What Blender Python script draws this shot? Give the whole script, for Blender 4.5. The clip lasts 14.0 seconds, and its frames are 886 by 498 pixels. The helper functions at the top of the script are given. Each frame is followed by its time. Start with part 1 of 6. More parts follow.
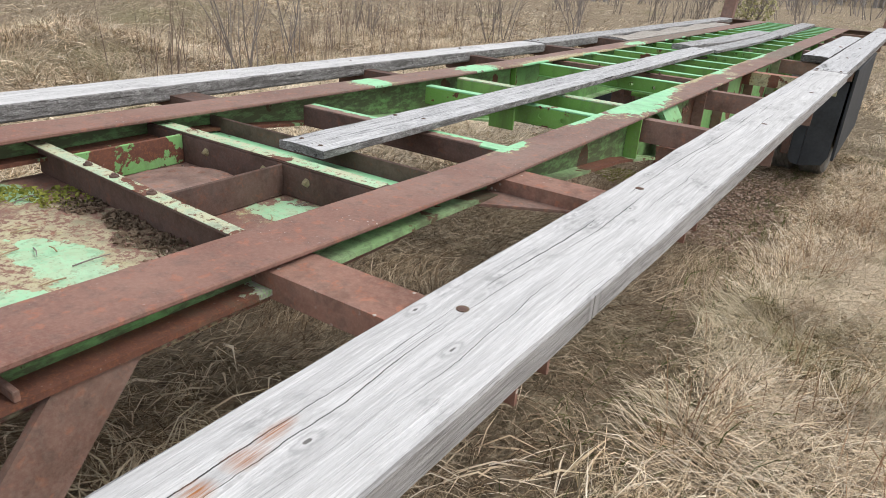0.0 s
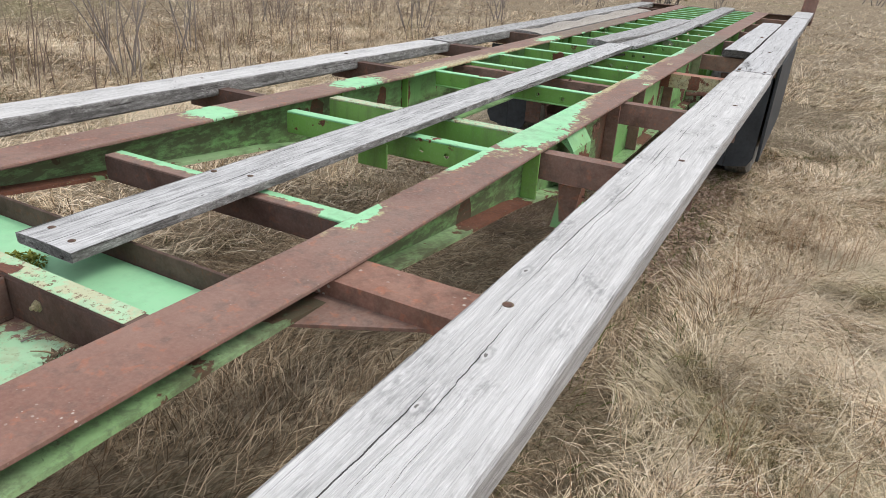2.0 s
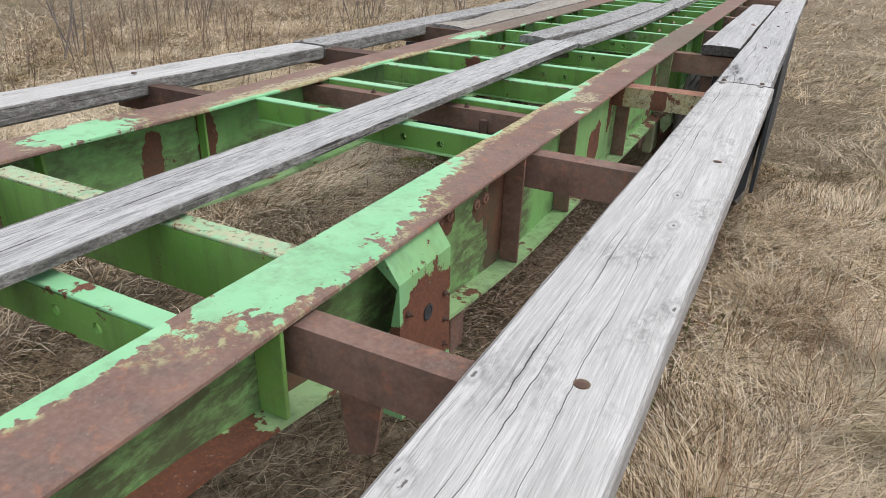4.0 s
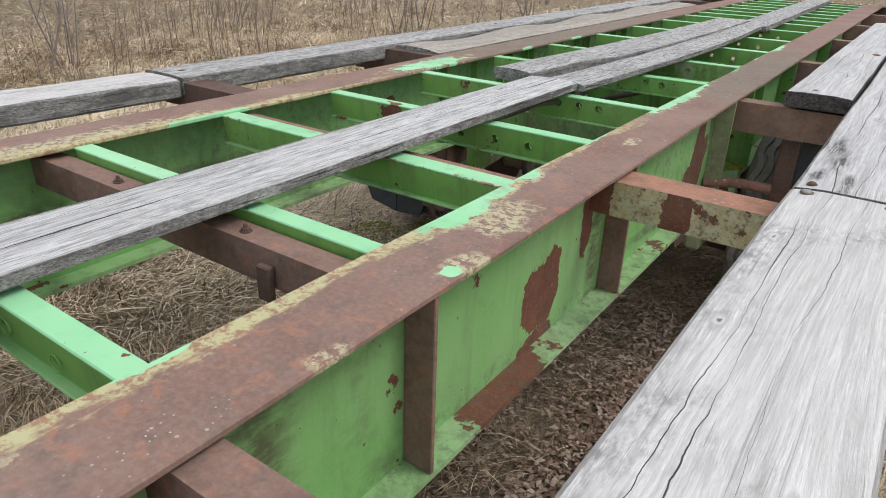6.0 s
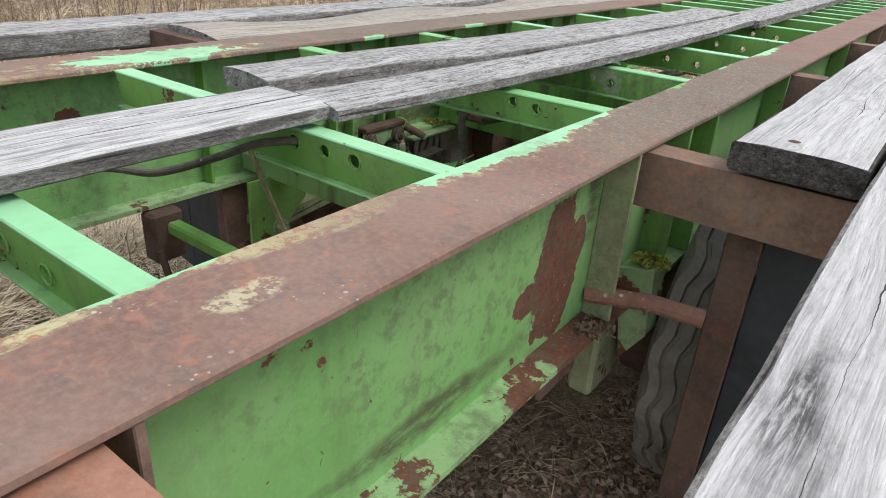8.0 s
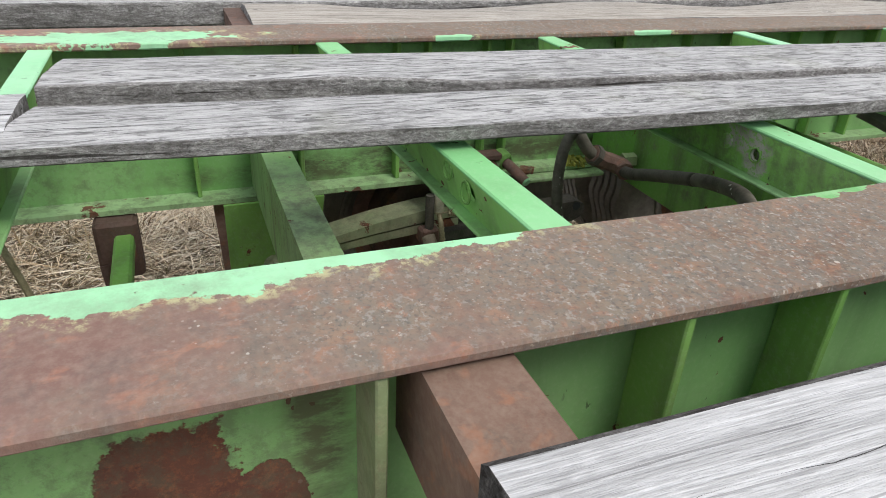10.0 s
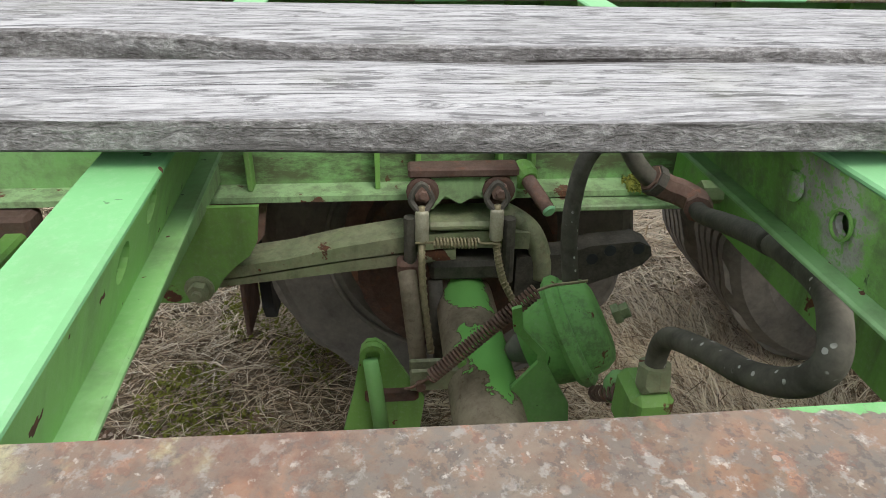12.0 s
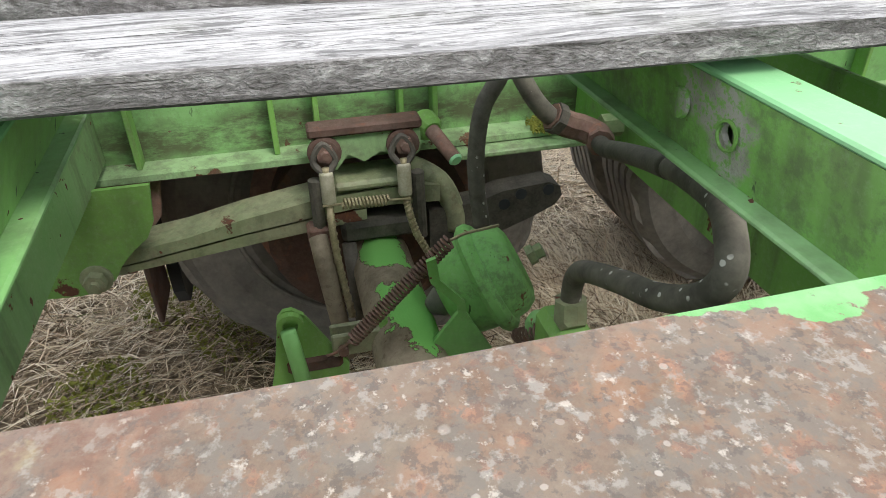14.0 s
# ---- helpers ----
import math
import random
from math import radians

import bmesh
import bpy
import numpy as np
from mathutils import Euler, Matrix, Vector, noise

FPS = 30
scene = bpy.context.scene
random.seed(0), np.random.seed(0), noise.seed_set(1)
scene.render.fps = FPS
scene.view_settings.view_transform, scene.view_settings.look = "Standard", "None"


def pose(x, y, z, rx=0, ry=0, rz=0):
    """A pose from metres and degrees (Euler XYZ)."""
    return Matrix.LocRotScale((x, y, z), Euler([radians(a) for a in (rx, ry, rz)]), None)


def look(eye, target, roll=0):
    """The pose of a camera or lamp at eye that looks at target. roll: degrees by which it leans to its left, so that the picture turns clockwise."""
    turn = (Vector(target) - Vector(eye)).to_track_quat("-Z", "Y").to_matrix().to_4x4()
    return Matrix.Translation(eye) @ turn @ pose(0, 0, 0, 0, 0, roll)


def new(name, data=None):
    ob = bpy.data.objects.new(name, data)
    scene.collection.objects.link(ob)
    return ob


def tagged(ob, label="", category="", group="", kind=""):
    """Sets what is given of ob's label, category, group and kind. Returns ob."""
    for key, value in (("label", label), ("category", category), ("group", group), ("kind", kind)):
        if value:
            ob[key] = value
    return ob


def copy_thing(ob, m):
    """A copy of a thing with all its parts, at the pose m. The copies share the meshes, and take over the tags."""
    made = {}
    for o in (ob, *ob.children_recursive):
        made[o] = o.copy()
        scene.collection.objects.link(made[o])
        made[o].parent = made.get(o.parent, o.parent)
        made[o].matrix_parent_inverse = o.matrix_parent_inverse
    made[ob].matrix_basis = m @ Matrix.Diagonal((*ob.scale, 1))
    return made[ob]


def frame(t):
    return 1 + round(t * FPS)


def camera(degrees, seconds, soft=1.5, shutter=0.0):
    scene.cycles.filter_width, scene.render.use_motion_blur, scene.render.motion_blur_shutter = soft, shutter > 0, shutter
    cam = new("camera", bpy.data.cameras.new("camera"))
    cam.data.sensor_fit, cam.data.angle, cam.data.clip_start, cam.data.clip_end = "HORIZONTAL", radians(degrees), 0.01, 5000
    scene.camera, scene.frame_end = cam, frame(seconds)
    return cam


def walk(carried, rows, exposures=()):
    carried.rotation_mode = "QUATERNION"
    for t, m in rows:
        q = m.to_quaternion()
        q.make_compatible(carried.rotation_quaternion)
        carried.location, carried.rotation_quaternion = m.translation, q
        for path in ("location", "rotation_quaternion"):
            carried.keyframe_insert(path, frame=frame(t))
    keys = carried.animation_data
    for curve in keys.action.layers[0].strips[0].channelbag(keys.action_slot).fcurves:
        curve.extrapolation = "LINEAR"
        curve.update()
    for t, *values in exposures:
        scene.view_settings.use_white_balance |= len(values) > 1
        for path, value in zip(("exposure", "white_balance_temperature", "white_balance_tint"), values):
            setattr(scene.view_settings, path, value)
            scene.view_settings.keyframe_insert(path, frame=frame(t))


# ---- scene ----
cam = camera(67.0, 14.0, 0.9)
PATH = [
    (0, (1.548, 0.053, 1.696), (0.542, 1.59, 0.904), 3.7),
    (0.5, (1.524, 0.118, 1.778), (0.692, 1.767, 1.012), 4.7),
    (1, (1.518, 0.166, 1.792), (0.686, 1.816, 1.025), 5.6),
    (1.5, (1.48, 0.369, 1.779), (0.643, 2.014, 1.008), 4.7),
    (2, (1.437, 0.728, 1.781), (0.593, 2.34, 0.95), 3.4),
    (2.5, (1.331, 1.126, 1.744), (0.454, 2.742, 0.956), 2.3),
    (2.7, (1.299, 1.293, 1.757), (0.525, 2.95, 0.947), 2.8),
    (5, (1.255, 3.025, 1.653), (0.407, 4.608, 0.772), 1.4),
    (5.5, (1.164, 3.438, 1.642), (0.324, 5.034, 0.779), 0.9),
    (6, (1.146, 3.837, 1.598), (0.114, 5.326, 0.753), 1.9),
    (6.5, (1.144, 4.244, 1.559), (0.077, 5.722, 0.737), -0.2),
    (7, (1.142, 4.616, 1.534), (0.157, 6.107, 0.636), 0.1),
    (7.5, (1.126, 4.917, 1.48), (0.051, 6.321, 0.545), 1.6),
    (8, (1.04, 5.205, 1.454), (-0.016, 6.663, 0.582), 3.9),
    (8.5, (1.014, 5.506, 1.399), (-0.064, 7.08, 0.798), 5.6),
    (9, (1.015, 5.757, 1.415), (-0.416, 6.908, 0.625), 0.3),
    (11.3, (0.817, 6.682, 1.412), (-0.926, 7.024, 0.493), 2.0),
    (11.5, (0.763, 6.713, 1.391), (-0.993, 6.956, 0.463), -0.0),
    (12, (0.649, 6.74, 1.286), (-1.086, 6.913, 0.306), 1.2),
    (12.5, (0.617, 6.738, 1.251), (-1.077, 7.0, 0.222), 2.3),
    (13, (0.618, 6.736, 1.247), (-1.054, 6.986, 0.178), 1.1),
    (13.5, (0.62, 6.739, 1.248), (-1.051, 7.009, 0.183), 0.9),
    (14, (0.638, 6.765, 1.265), (-1.003, 7.147, 0.188), -1.2),
]
EXPOSURES = [(0, 0.6), (2.7, 0.5), (5, 0.43), (6.5, 0.5), (7.5, 0.56), (8.2, 0.72), (8.5, 0.76), (9, 0.74), (11.5, 0.68), (12, 0.95), (12.5, 1.27), (14, 1.25)]
walk(cam, [(t, look(e, g, r)) for t, e, g, r in PATH], EXPOSURES)

# ---- light ----
world = bpy.data.worlds.new("overcast_sky")
scene.world = world
world.use_nodes = True
wn, wl = world.node_tree.nodes, world.node_tree.links
wn.clear()
w_out = wn.new("ShaderNodeOutputWorld")
w_bg = wn.new("ShaderNodeBackground")
w_sky = wn.new("ShaderNodeTexSky")
w_sky.sky_type = "NISHITA"
w_sky.sun_disc = False
w_sky.sun_elevation, w_sky.sun_rotation = radians(55), radians(63)
w_sky.air_density, w_sky.dust_density, w_sky.ozone_density = 1.0, 3.0, 1.0
w_tc = wn.new("ShaderNodeTexCoord")
w_no = wn.new("ShaderNodeTexNoise")
w_no.inputs["Scale"].default_value, w_no.inputs["Detail"].default_value = 3.0, 6.0
w_ra = wn.new("ShaderNodeValToRGB")
w_ra.color_ramp.elements[0].position, w_ra.color_ramp.elements[1].position = 0.25, 0.6
w_mx = wn.new("ShaderNodeMix")
w_mx.data_type = "RGBA"
w_mx.inputs["B"].default_value = (10.5, 10.8, 11.4, 1)
wl.new(w_tc.outputs["Generated"], w_no.inputs["Vector"])
wl.new(w_no.outputs["Fac"], w_ra.inputs["Fac"])
wl.new(w_ra.outputs["Color"], w_mx.inputs["Factor"])
wl.new(w_sky.outputs["Color"], w_mx.inputs["A"])
wl.new(w_mx.outputs["Result"], w_bg.inputs["Color"])
w_bg.inputs["Strength"].default_value = 0.088
wl.new(w_bg.outputs["Background"], w_out.inputs["Surface"])
sun_data = bpy.data.lights.new("sun", "SUN")
sun_data.energy, sun_data.angle, sun_data.color = 1.15, radians(22), (1.0, 0.96, 0.9)
sun = new("sun", sun_data)
sun.matrix_world = look((6, 3, 9.5), (0, 0, 0))

# ---- materials ----


class Mat:
    """A node material in the making, with short calls for the usual nodes."""

    def __init__(self, name, rough=0.8, metal=0.0, spec=0.3):
        self.m = bpy.data.materials.new(name)
        self.m.use_nodes = True
        self.t = self.m.node_tree
        self.b = self.t.nodes["Principled BSDF"]
        self.b.inputs["Roughness"].default_value = rough
        self.b.inputs["Metallic"].default_value = metal
        self.b.inputs["Specular IOR Level"].default_value = spec
        self.tc = self.t.nodes.new("ShaderNodeTexCoord")
        self.info = self.t.nodes.new("ShaderNodeObjectInfo")
        self.at = self.tc.outputs["Object"]

    def put(self, socket, value):
        if isinstance(value, bpy.types.NodeSocket):
            self.t.links.new(value, socket)
        else:
            socket.default_value = value

    def shifted(self):
        """Object coordinates pushed aside by each object's own random number."""
        v = self.t.nodes.new("ShaderNodeVectorMath")
        v.operation = "MULTIPLY_ADD"
        self.put(v.inputs[0], self.info.outputs["Random"])
        v.inputs[1].default_value = (17, 31, 23)
        self.put(v.inputs[2], self.tc.outputs["Object"])
        self.at = v.outputs[0]

    def noise(self, scale, detail=4, rough=0.55, stretch=(1, 1, 1), distort=0.0, at=None):
        mp = self.t.nodes.new("ShaderNodeMapping")
        mp.inputs["Scale"].default_value = stretch
        self.put(mp.inputs["Vector"], at or self.at)
        n = self.t.nodes.new("ShaderNodeTexNoise")
        for k, v in (("Scale", scale), ("Detail", detail), ("Roughness", rough), ("Distortion", distort)):
            n.inputs[k].default_value = v
        self.put(n.inputs["Vector"], mp.outputs["Vector"])
        return n.outputs["Fac"]

    def voronoi(self, scale, stretch=(1, 1, 1), feature="F1"):
        mp = self.t.nodes.new("ShaderNodeMapping")
        mp.inputs["Scale"].default_value = stretch
        self.put(mp.inputs["Vector"], self.at)
        n = self.t.nodes.new("ShaderNodeTexVoronoi")
        n.feature = feature
        n.inputs["Scale"].default_value = scale
        self.put(n.inputs["Vector"], mp.outputs["Vector"])
        return n.outputs["Distance"]

    def math(self, op, a, b=0.0, c=0.0, clamp=False):
        n = self.t.nodes.new("ShaderNodeMath")
        n.operation, n.use_clamp = op, clamp
        for s, v in zip(n.inputs, (a, b, c)):
            self.put(s, v)
        return n.outputs[0]

    def step(self, fac, lo, hi):
        n = self.t.nodes.new("ShaderNodeMapRange")
        n.inputs["From Min"].default_value, n.inputs["From Max"].default_value = lo, hi
        self.put(n.inputs["Value"], fac)
        return n.outputs["Result"]

    def ramp(self, fac, stops):
        n = self.t.nodes.new("ShaderNodeValToRGB")
        e = n.color_ramp.elements
        for i, (p, c) in enumerate(stops):
            s = e[i] if i < 2 else e.new(p)
            s.position, s.color = p, (*c, 1)
        self.put(n.inputs["Fac"], fac)
        return n.outputs["Color"]

    def mix(self, fac, a, b, blend="MIX"):
        n = self.t.nodes.new("ShaderNodeMix")
        n.data_type, n.blend_type = "RGBA", blend
        self.put(n.inputs["Factor"], fac)
        for k, v in (("A", a), ("B", b)):
            self.put(n.inputs[k], (*v, 1) if isinstance(v, tuple) else v)
        return n.outputs["Result"]

    def xyz(self):
        n = self.t.nodes.new("ShaderNodeSeparateXYZ")
        self.put(n.inputs[0], self.tc.outputs["Object"])
        return n.outputs

    def patches(self, spots, wobble=0.5, scale=9.0):
        """High inside any of the spots (x, y, z, half sizes), with ragged rims: above 0 inside, below outside."""
        best = None
        for x, y, z, rx, ry, rz in spots:
            v = self.t.nodes.new("ShaderNodeVectorMath")
            v.operation = "SUBTRACT"
            self.put(v.inputs[0], self.tc.outputs["Object"])
            v.inputs[1].default_value = (x, y, z)
            d = self.t.nodes.new("ShaderNodeVectorMath")
            d.operation = "DIVIDE"
            self.put(d.inputs[0], v.outputs[0])
            d.inputs[1].default_value = (rx, ry, rz)
            ln = self.t.nodes.new("ShaderNodeVectorMath")
            ln.operation = "LENGTH"
            self.put(ln.inputs[0], d.outputs[0])
            one = self.math("SUBTRACT", 1.0, ln.outputs["Value"])
            best = one if best is None else self.math("MAXIMUM", best, one)
        n = self.math("SUBTRACT", self.noise(scale, 6, 0.65), 0.5)
        return self.math("MULTIPLY_ADD", n, wobble * 4, best)

    def bump(self, height, strength=0.3, distance=0.01):
        n = self.t.nodes.new("ShaderNodeBump")
        n.inputs["Strength"].default_value, n.inputs["Distance"].default_value = strength, distance
        self.put(n.inputs["Height"], height)
        self.put(self.b.inputs["Normal"], n.outputs["Normal"])

    def done(self, color):
        self.put(self.b.inputs["Base Color"], color)
        return self.m


def rust_color(k, tone=1.0, deep=False):
    """Old rust: pinkish brown and grey with orange blooms, or deep red-brown where paint has just come away."""
    big, mid, fine = k.noise(4, 5), k.noise(22, 6, 0.7), k.noise(110, 5, 0.75)
    if deep:
        c = k.ramp(k.math("MULTIPLY_ADD", big, 0.5, k.math("MULTIPLY", mid, 0.5)), [(0.35, (0.085 * tone, 0.036 * tone, 0.026 * tone)), (0.65, (0.175 * tone, 0.075 * tone, 0.048 * tone))])
        c = k.mix(k.step(fine, 0.5, 0.72), c, (0.24 * tone, 0.095 * tone, 0.045 * tone))
        return c, fine
    c = k.ramp(big, [(0.3, (0.172 * tone, 0.096 * tone, 0.076 * tone)), (0.7, (0.245 * tone, 0.163 * tone, 0.133 * tone))])
    c = k.mix(k.math("MULTIPLY", k.step(mid, 0.50, 0.66), 0.65), c, (0.135 * tone, 0.105 * tone, 0.09 * tone))
    c = k.mix(k.math("MULTIPLY", k.step(k.noise(30, 4, 0.6, (1, 1, 1), 0.5), 0.57, 0.66), 0.6), c, (0.33 * tone, 0.15 * tone, 0.095 * tone))
    c = k.mix(k.math("MULTIPLY", k.step(fine, 0.42, 0.72), 0.45), c, (0.32 * tone, 0.235 * tone, 0.195 * tone))
    return c, fine


def make_rust(name, tone=1.0, lichen=0.0, tint=(1, 1, 1)):
    k = Mat(name, 0.9, 0.0, 0.2)
    c, fine = rust_color(k, tone)
    c = k.mix(1.0, c, tint, "MULTIPLY")
    c = k.mix(k.math("MULTIPLY", k.step(k.noise(9, 6, 0.7), 0.48, 0.64), 0.45), c, (0.075 * tone, 0.045 * tone, 0.032 * tone))
    if lichen:
        sp = k.math("MULTIPLY", k.step(k.math("MULTIPLY_ADD", k.noise(70, 4, 0.7), 0.25, k.voronoi(48)), 0.36, 0.30), k.step(k.noise(5, 4, 0.7), 0.54, 0.62))
        c = k.mix(k.math("MULTIPLY", sp, lichen), c, (0.5, 0.46, 0.40))
    k.bump(fine, 0.35, 0.004)
    return k.done(c)


def make_paint(name, base, worn, rust_spots=(), green_spots=(), rusty=0.0, dirt=0.35, chips=0.6, cream_spots=(), red_spots=(), dirt_shade_spots=(), fringe=None, grey_spots=(), flakes=0.0, deep=None, scuffs=(), grunge_shade=(), green_small=()):
    """Green machine paint over rusty steel. rusty 0: sound paint with chips; 1: all rust but for green_spots."""
    k = Mat(name, 0.62, 0.0, 0.35)
    rc, fine = rust_color(k, 1.0, rusty < 1 if deep is None else deep)
    tone = k.noise(3.0, 4)
    g = k.mix(k.step(tone, 0.35, 0.65), base, worn)
    streak = k.noise(5, 4, 0.6, (4, 4, 0.5))
    g = k.mix(k.math("MULTIPLY", k.step(streak, 0.5, 0.75), dirt), g, (0.09, 0.10, 0.055))
    smear = k.math("MULTIPLY", k.step(k.noise(2.4, 6, 0.7), 0.5, 0.66), k.step(k.noise(45, 5, 0.75), 0.35, 0.65))
    g = k.mix(k.math("MULTIPLY", smear, dirt * 1.3, clamp=True), g, (0.15, 0.14, 0.10))
    g = k.mix(k.math("MULTIPLY", k.step(k.noise(130, 4, 0.8), 0.5, 0.8), 0.25), g, (0.42, 0.55, 0.38))
    nick = k.math("MULTIPLY", k.step(k.noise(1, 3, 0.6, (60, 60, 28), 0.4), 0.70, 0.72), k.step(k.noise(3.5, 3), 0.45, 0.6))
    g = k.mix(k.math("MULTIPLY", nick, 0.85), g, (0.035, 0.045, 0.02))
    if flakes:
        fl = k.math("MULTIPLY", k.step(k.noise(26, 7, 0.75), 0.47, 0.53), flakes)
        g = k.mix(fl, g, (0.45, 0.45, 0.29))
        g = k.mix(k.math("MULTIPLY", k.step(k.noise(60, 6, 0.75), 0.55, 0.60), flakes), g, (0.17, 0.10, 0.06))
    n = k.noise(7, 7, 0.66)
    if rusty < 1:
        m = k.step(n, 0.66 - 0.24 * rusty, 0.675 - 0.24 * rusty)
        chip = k.step(k.noise(34, 3, 0.6), 0.79 - 0.1 * chips, 0.80 - 0.1 * chips)
        m = k.math("MAXIMUM", m, chip)
    else:
        m = 1.0
    if rust_spots:
        m = k.math("MAXIMUM", m, k.step(k.patches(rust_spots), 0.0, 0.04))
    if red_spots:
        rc = k.mix(k.math("MULTIPLY", k.step(k.patches(red_spots, 0.2, 5), 0.0, 0.5), 0.75), rc, (1.0, 0.80, 0.74), "MULTIPLY")
    if grey_spots:
        gs = k.math("MULTIPLY", k.step(k.patches(grey_spots, 0.4, 8), -0.1, 0.5), k.step(k.noise(16, 5, 0.7), 0.38, 0.58))
        zone = k.step(k.patches(grey_spots, 0.4, 8), -0.1, 0.5)
        rc = k.mix(zone, rc, k.mix(1.0, rc, (0.84, 0.89, 0.75), "MULTIPLY"))
        rc = k.mix(k.math("MULTIPLY", gs, 0.35), rc, (0.21, 0.195, 0.165))
        for sc, lo, col in ((90, 0.48, (0.15, 0.138, 0.12)), (130, 0.55, (0.31, 0.295, 0.26)), (105, 0.57, (0.36, 0.17, 0.10)), (210, 0.53, (0.09, 0.08, 0.07)), (170, 0.62, (0.52, 0.48, 0.41))):
            rc = k.mix(k.math("MULTIPLY", k.math("MULTIPLY", zone, k.step(k.noise(sc, 4, 0.65), lo, lo + 0.08)), 0.58), rc, col)
    if scuffs:
        sc_m = k.math("MULTIPLY", k.step(k.patches(scuffs, 0.7, 22), -0.4, 0.1), k.step(k.noise(120, 5, 0.7), 0.42, 0.52))
        g = k.mix(sc_m, g, (0.40, 0.39, 0.35))
    if fringe:
        # flaking edge of old paint, widest where the noise swells
        f_x, f_y0, f_y1, f_w = fringe
        ax = k.math("ABSOLUTE", k.xyz()[0])
        reach = k.math("MULTIPLY_ADD", k.noise(1, 5, 0.7, (14, 4, 4)), f_w * 2.6, -f_w * 0.95)
        inside = k.step(k.math("SUBTRACT", reach, k.math("SUBTRACT", ax, f_x)), -0.006, 0.012)
        yy = k.xyz()[1]
        span = k.math("MULTIPLY", k.step(yy, f_y0, f_y0 + 0.3), k.step(yy, f_y1, f_y1 - 0.4))
        flake = k.math("MULTIPLY", k.math("MULTIPLY", inside, span), k.step(k.noise(42, 7, 0.78), 0.44, 0.52))
        rc = k.mix(k.math("MULTIPLY", k.math("MULTIPLY", inside, span), 0.5), rc, (0.36, 0.20, 0.11))
        rc = k.mix(k.math("MULTIPLY", flake, 0.9), rc, (0.44, 0.43, 0.24))
    if green_spots:
        rim = k.patches(green_spots, 0.55, 17)
        bits = k.step(k.noise(70, 5, 0.75), 0.30, 0.36)
        keep = k.math("MULTIPLY", k.step(rim, 0.0, 0.05), k.math("MAXIMUM", bits, k.step(rim, 0.5, 0.8)))
        m = k.math("MULTIPLY", m, k.math("SUBTRACT", 1.0, keep))
        halo = k.math("MULTIPLY", k.step(rim, -0.4, -0.05), k.step(k.noise(34, 7, 0.78), 0.48, 0.56))
        rc = k.mix(k.math("MULTIPLY", halo, 0.85), rc, (0.42, 0.40, 0.22))
    if cream_spots:
        cr = k.math("MULTIPLY", k.step(k.patches(cream_spots, 0.6, 14), -0.05, 0.3), k.step(k.noise(60, 6, 0.75), 0.45, 0.53))
        rc = k.mix(k.math("MULTIPLY", cr, 0.85), rc, (0.46, 0.42, 0.27))
    for sc, edge in ((46, 0.20), (95, 0.22)):
        warp = k.math("MULTIPLY_ADD", k.noise(sc * 2.5, 3), 0.16, k.voronoi(sc))
        sp = k.math("MULTIPLY", k.step(warp, edge, edge - 0.03), k.step(k.noise(5.5, 4, 0.65), 0.52, 0.66))
        rc = k.mix(k.math("MULTIPLY", sp, 0.65), rc, (0.55, 0.51, 0.45))
    c = k.mix(m, g, rc)
    if green_small:
        bit = k.math("MULTIPLY", k.step(k.patches(green_small, 0.25, 75), 0.0, 0.06), k.step(k.noise(150, 4, 0.7), 0.30, 0.38))
        c = k.mix(bit, c, k.mix(k.step(k.noise(40, 4), 0.4, 0.6), (0.15, 0.37, 0.13), (0.23, 0.44, 0.20)))
    if grunge_shade:
        gr = k.math("MULTIPLY", k.step(k.patches(grunge_shade, 0.4, 6), -0.1, 0.5), k.step(k.noise(30, 7, 0.78), 0.48, 0.60))
        c = k.mix(k.math("MULTIPLY", gr, 0.5), c, (0.10, 0.105, 0.07))
    if dirt_shade_spots:
        ds = k.math("MULTIPLY", k.step(k.patches(dirt_shade_spots, 0.5, 5), -0.2, 0.4), k.step(k.noise(24, 6, 0.75, (1, 0.5, 1.5)), 0.34, 0.54))
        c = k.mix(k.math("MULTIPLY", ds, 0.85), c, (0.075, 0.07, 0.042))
    k.put(k.b.inputs["Roughness"], k.math("MULTIPLY_ADD", m, 0.28, 0.6))
    k.bump(k.math("MULTIPLY_ADD", m, k.math("MULTIPLY_ADD", fine, 0.6, -0.7), k.math("MULTIPLY", fine, 0.15)), 0.5, 0.004)
    return k.done(c)


